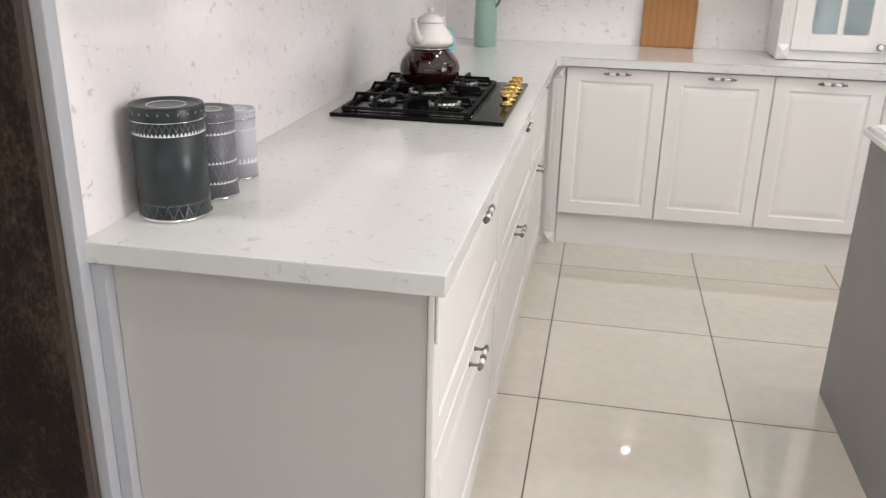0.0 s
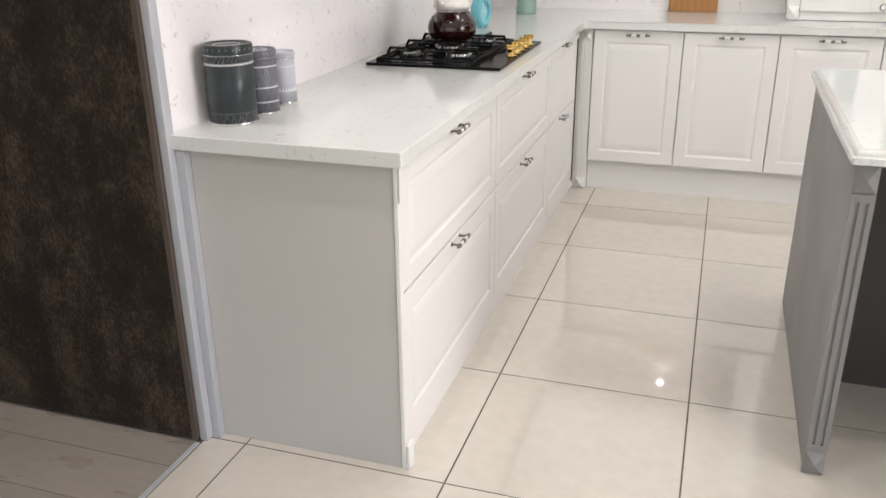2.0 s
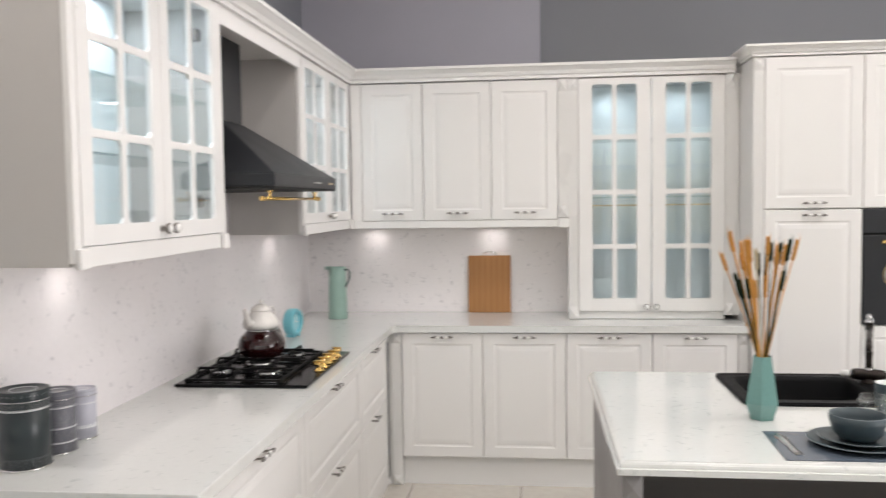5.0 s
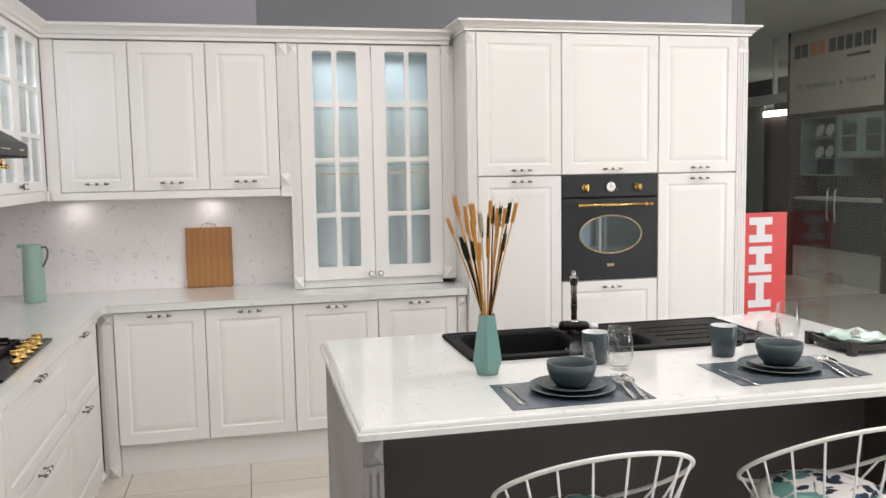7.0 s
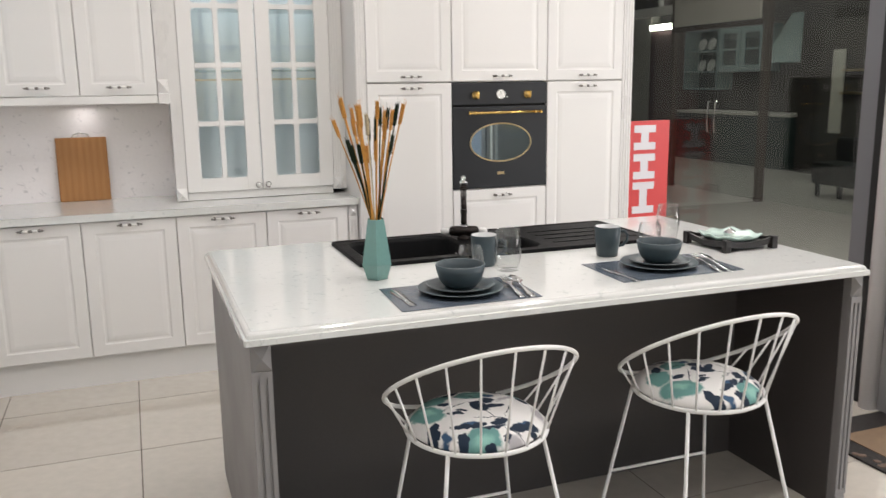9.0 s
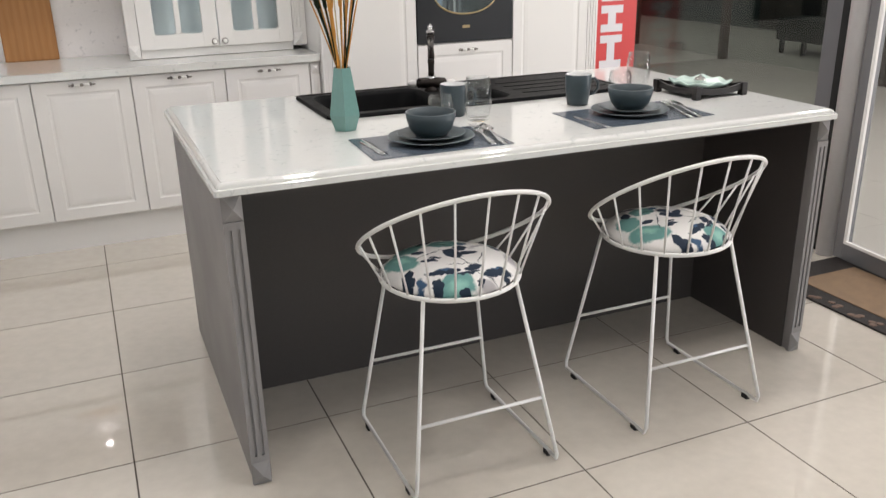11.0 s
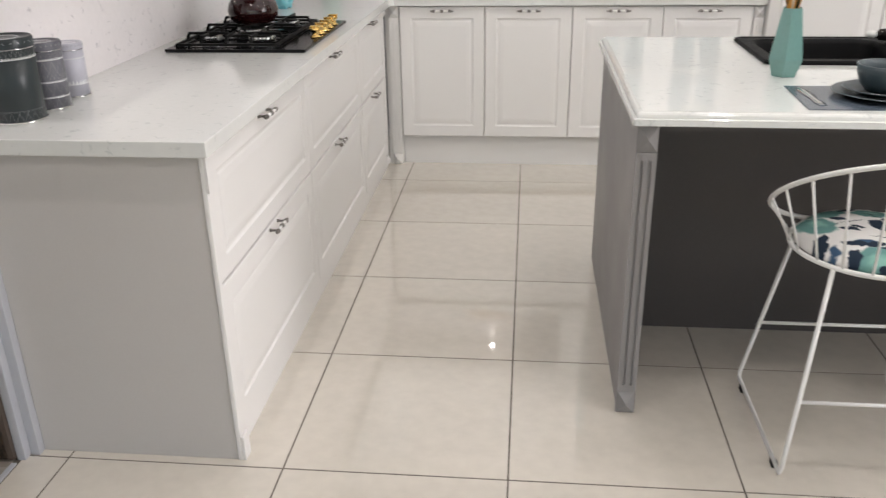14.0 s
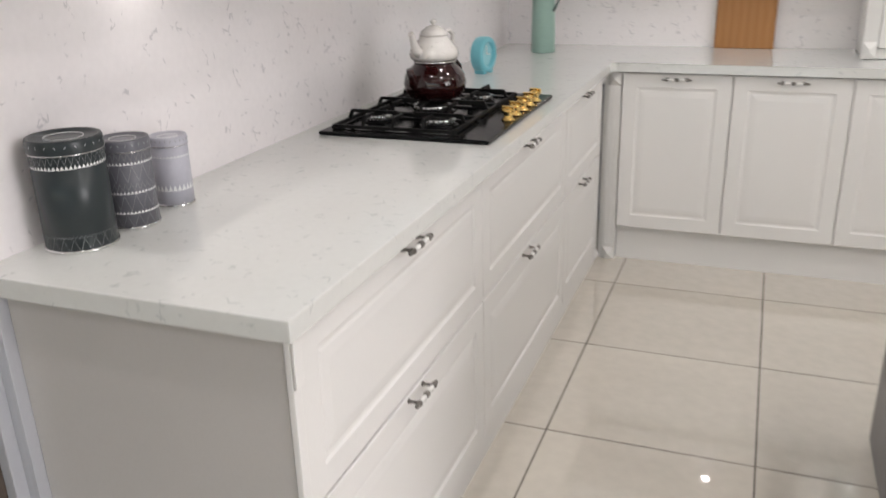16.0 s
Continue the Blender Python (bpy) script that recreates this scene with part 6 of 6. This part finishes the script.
for a, b, mt in ((0.10, 0.38, INK), (0.42, 0.56, ORANGE), (0.58, 0.74, ORANGE), (0.78, 1.58, INK)):
    w = 0.115
    k = a
    while k < b - 0.05:
        part("bar", box(k, min(k + w, b), -0.028, -0.0205, 2.93, 3.10), mt, s)
        k += w + 0.035
part("small_bar", box(1.10, 1.50, -0.024, -0.0205, 2.83, 2.865), INK, s)
cu = bpy.data.curves.new("sign_words", "FONT")
cu.body, cu.size, cu.extrude, cu.space_character = "\u0130\u00c7 M\u0130MARLIK & TASARIM", 0.092, 0.001, 1.42
cu.materials.append(INK)
words = new("sign_words", cu)
words.parent = s
words.matrix_basis = pose(0.16, -0.0225, 2.51, 90, 0, 0)

# the kitchen shown in the far shop
TEALCAB = material("pale_teal_lacquer", (0.26, 0.34, 0.35), 0.4, var=0.04)
DARKCAB = material("dark_teal_lacquer", (0.042, 0.060, 0.058), 0.4, var=0.05)
MAROONWALL = material("maroon_wall", (0.13, 0.075, 0.07), 0.6, var=0.06)
BX = 10.6
BROWNWALL = material("brown_wall_paint", (0.062, 0.053, 0.049), 0.6, var=0.06)
DARKBROWN = material("dark_brown_lacquer", (0.045, 0.036, 0.033), 0.4, var=0.08)
structure("far_shop_wall", box(BX + 0.62, BX + 0.8, 6.0, 15.9, 0.0, CEIL), BROWNWALL, "brown back wall of the far shop", "wall")
structure("far_shop_beige_wall", box(BX + 0.40, BX + 0.615, 14.805, 15.9, 0.0, 2.9), FASCIA, "beige end wall of the far shop", "wall")
lb = thing("light_box", "lit white light box over the maroon wall", "light", m=pose(BX + 0.33, 13.95, 2.50))
part("diffuser", box(0.0, 0.06, 0.0, 0.80, 0.0, 0.11, 0.004), GLOW, lb)
part("housing", box(0.0605, 0.10, -0.01, 0.81, -0.01, 0.12, 0.004), ALU, lb)
tu = thing("display_tall_unit", "dark brown tall units in the far shop", "cabinet", "far display kitchen", pose(BX, 9.42, 0))
part("body", box(0.02, 0.60, 0.0, 0.66, 0.0, 2.52), DARKBROWN, tu)
for z0, z1 in ((0.10, 1.30), (1.305, 2.50)):
    for y0 in (0.004, 0.334):
        part("door", box(0.0, 0.0195, y0, y0 + 0.322, z0, z1, 0.003), DARKBROWN, tu)
gu = thing("display_shelf_unit", "brown open shelf unit with a pale upright panel", "shelf", "far display kitchen", pose(BX - 0.3, 8.38, 0))
part("body", box(0.02, 0.60, 0.0, 0.98, 0.0, 2.34), BROWNWALL, gu)
part("upright", box(0.0, 0.0195, 0.52, 0.74, 0.69, 1.90, 0.002), FASCIA, gu, "pale upright panel")
for z0 in (1.26, 1.58):
    part("ledge", box(-0.06, 0.0195, 0.10, 0.519, z0, z0 + 0.035, 0.002), OLDBRASS, gu, "warm brass coloured ledge")
so = thing("bench", "dark upholstered bench with short legs in the far shop", "bench", m=pose(8.75, 6.95, 0))
part("seat", box(0.0, 0.5, 0.0, 0.85, 0.16, 0.44, 0.03), BLACK, so)
part("back", box(0.38, 0.5, 0.0, 0.85, 0.4405, 0.74, 0.03), BLACK, so)
for y0 in (0.04, 0.40, 0.76):
    for x0 in (0.04, 0.42):
        part("leg", box(x0, x0 + 0.045, y0, y0 + 0.045, 0.0, 0.1595), BLACK, so)
structure("far_shop_partition", box(BX + 0.40, BX + 0.615, 13.4, 14.8, 0.0, 2.49), MAROONWALL, "maroon display wall in the far shop", "wall")
structure("far_shop_dark_bay", box(BX + 0.35, BX + 0.615, 6.2, 8.3, 0.0, 2.6), WALLDARK, "dark display wall in the far shop", "wall")
for a, b, mt in ((11.9, 13.3, DARKCAB), (10.2, 11.898, DARKCAB)):
    u = thing("display_base_unit", "teal base units of a display kitchen in the far shop", "cabinet", "far display kitchen", pose(BX, a, 0))
    part("body", box(0.02, 0.60, 0.0, b - a, 0.0, 0.87), mt, u)
    n = 3
    for k in range(n):
        w = (b - a) / n
        for z0, z1 in ((0.10, 0.45), (0.455, 0.70), (0.705, 0.86)):
            part("drawer", box(0.0, 0.0195, k * w + 0.004, (k + 1) * w - 0.004, z0, z1, 0.003), mt, u)
    part("counter", box(-0.02, 0.60, 0.0, b - a, 0.871, 0.915, 0.003), FASCIA, u)
u = thing("display_wall_unit", "pale teal glazed wall units of a display kitchen", "cabinet", "far display kitchen", pose(BX + 0.25, 11.2, 0))
part("body", box(0.02, 0.365, 0.0, 1.20, 1.62, 2.42), TEALCAB, u)
for k in range(2):
    fr = bmesh.new()
    y0 = 0.02 + k * 0.59
    for q in ((y0, y0 + 0.10, 1.64, 2.40), (y0 + 0.47, y0 + 0.57, 1.64, 2.40), (y0 + 0.10, y0 + 0.47, 1.64, 1.74), (y0 + 0.10, y0 + 0.47, 2.30, 2.40), (y0 + 0.10, y0 + 0.47, 2.0, 2.03)):
        add_box(fr, -0.004, 0.0195, *q)
    dd = part("door", fr, TEALCAB, u)
    part("pane", box(0.008, 0.012, y0 + 0.10, y0 + 0.47, 1.74, 2.30), OVENGLASS, dd, "dark glass pane")
u = thing("display_plate_rack", "pale teal open plate rack with white dishes", "shelf", "far display kitchen", pose(BX + 0.25, 12.42, 0))
for y0 in (0.0, 0.97):
    part("side", box(0.0, 0.365, y0, y0 + 0.03, 1.30, 2.42), TEALCAB, u)
for z in (1.30, 1.62, 2.0, 2.39):
    part("shelf", box(0.0, 0.365, 0.0305, 0.9695, z, z + 0.025), TEALCAB, u)
part("back", box(0.35, 0.365, 0.0305, 0.9695, 1.326, 2.389), DARKCAB, u)
for k in range(3):
    for z in (1.626, 2.026):
        solid("display_plate", lathe([(0.06, 0.0), (0.12, 0.012), (0.11, 0.016), (0.02, 0.008)], 24, pose(BX + 0.50, 12.62 + k * 0.28, z + 0.125, 0, -75)), PORCELAIN, "white plate standing in the rack", "plate", "plates in the far rack")
u = thing("display_hood", "pale wedge cooker hood in the far shop", "cooker hood", m=pose(BX, 10.1, 0))
bm = bmesh.new()
v = [bm.verts.new(q) for q in ((0.0, 0.0, 1.75), (0.0, 0.85, 1.75), (0.61, 0.85, 1.75), (0.61, 0.0, 1.75), (0.35, 0.25, 2.55), (0.35, 0.6, 2.55), (0.61, 0.6, 2.55), (0.61, 0.25, 2.55))]
for q in ((0, 1, 5, 4), (1, 2, 6, 5), (2, 3, 7, 6), (3, 0, 4, 7), (3, 2, 1, 0), (4, 5, 6, 7)):
    bm.faces.new([v[i] for i in q])
part("canopy", bm, TEALCAB, u)
for lx, ly in ((6.6, 9.2), (6.6, 7.0), (9.2, 11.4), (9.2, 9.0), (9.4, 13.2), (9.2, 7.0), (12.0, 12.0)):
    dd = thing("mall_downlight", "round lit ceiling downlight in the mall", "ceiling light", "mall downlights", pose(lx, ly, CEIL))
    part("trim_ring", add_lathe(bmesh.new(), [(0.10, 0.0), (0.14, -0.002), (0.145, -0.012), (0.10, -0.015), (0.10, 0.0)], 20, cap0=False, cap1=False), PORCELAIN, dd)
    part("lens", lathe([(0.095, -0.008), (0.095, -0.003)], 20), GLOW, dd)


# ---- floor tiles ----
TILE_MESH = {}
tx0, ty0 = GX - 6 * TS, GY - 8 * TS
for i in range(13):
    for j in range(13):
        x0, y0 = tx0 + i * TS, ty0 + j * TS
        x1, y1 = min(x0 + TS, EAST - 0.004), min(y0 + TS, FY1)
        if y0 > -1.9:
            x0 = max(x0, -0.842)
        if x1 - x0 < 0.02 or y1 - y0 < 0.02 or (x1 < -0.8 and y0 > 1.2):
            continue
        key = (round(x1 - x0, 3), round(y1 - y0, 3))
        if key not in TILE_MESH:
            g = 0.0025
            TILE_MESH[key] = mesh_of("tile", box(g, key[0] - g, g, key[1] - g, -0.0011, 0.0), TILE)
        part("tile", TILE_MESH[key], None, floor, "", pose(x0, y0, 0))

PLANK_MESH = {}
for j in range(16):
    x1 = -0.859
    while x1 > -3.863:
        x0 = max(-3.863, x1 - (0.55 if x1 == -0.859 and j % 2 else 1.195))
        key = round(x1 - x0, 3)
        if key not in PLANK_MESH:
            PLANK_MESH[key] = mesh_of("plank", box(0.0012, key - 0.0012, 0.0014, 0.1886, -0.0011, 0.0), PLANKS)
        part("plank", PLANK_MESH[key], None, plank_floor, "", pose(x0, 1.17 - 0.19 * (j + 1), 0))
        x1 = x0
MALL_TILE = mesh_of("tile", box(0.002, 0.598, 0.002, 0.598, -0.0011, 0.0), MALLTILE)
for i in range(7):
    for j in range(14):
        part("tile", MALL_TILE, None, mall_floor, "", pose(3.71 + 0.6 * i, -0.68 + 0.6 * j, 0.0005))
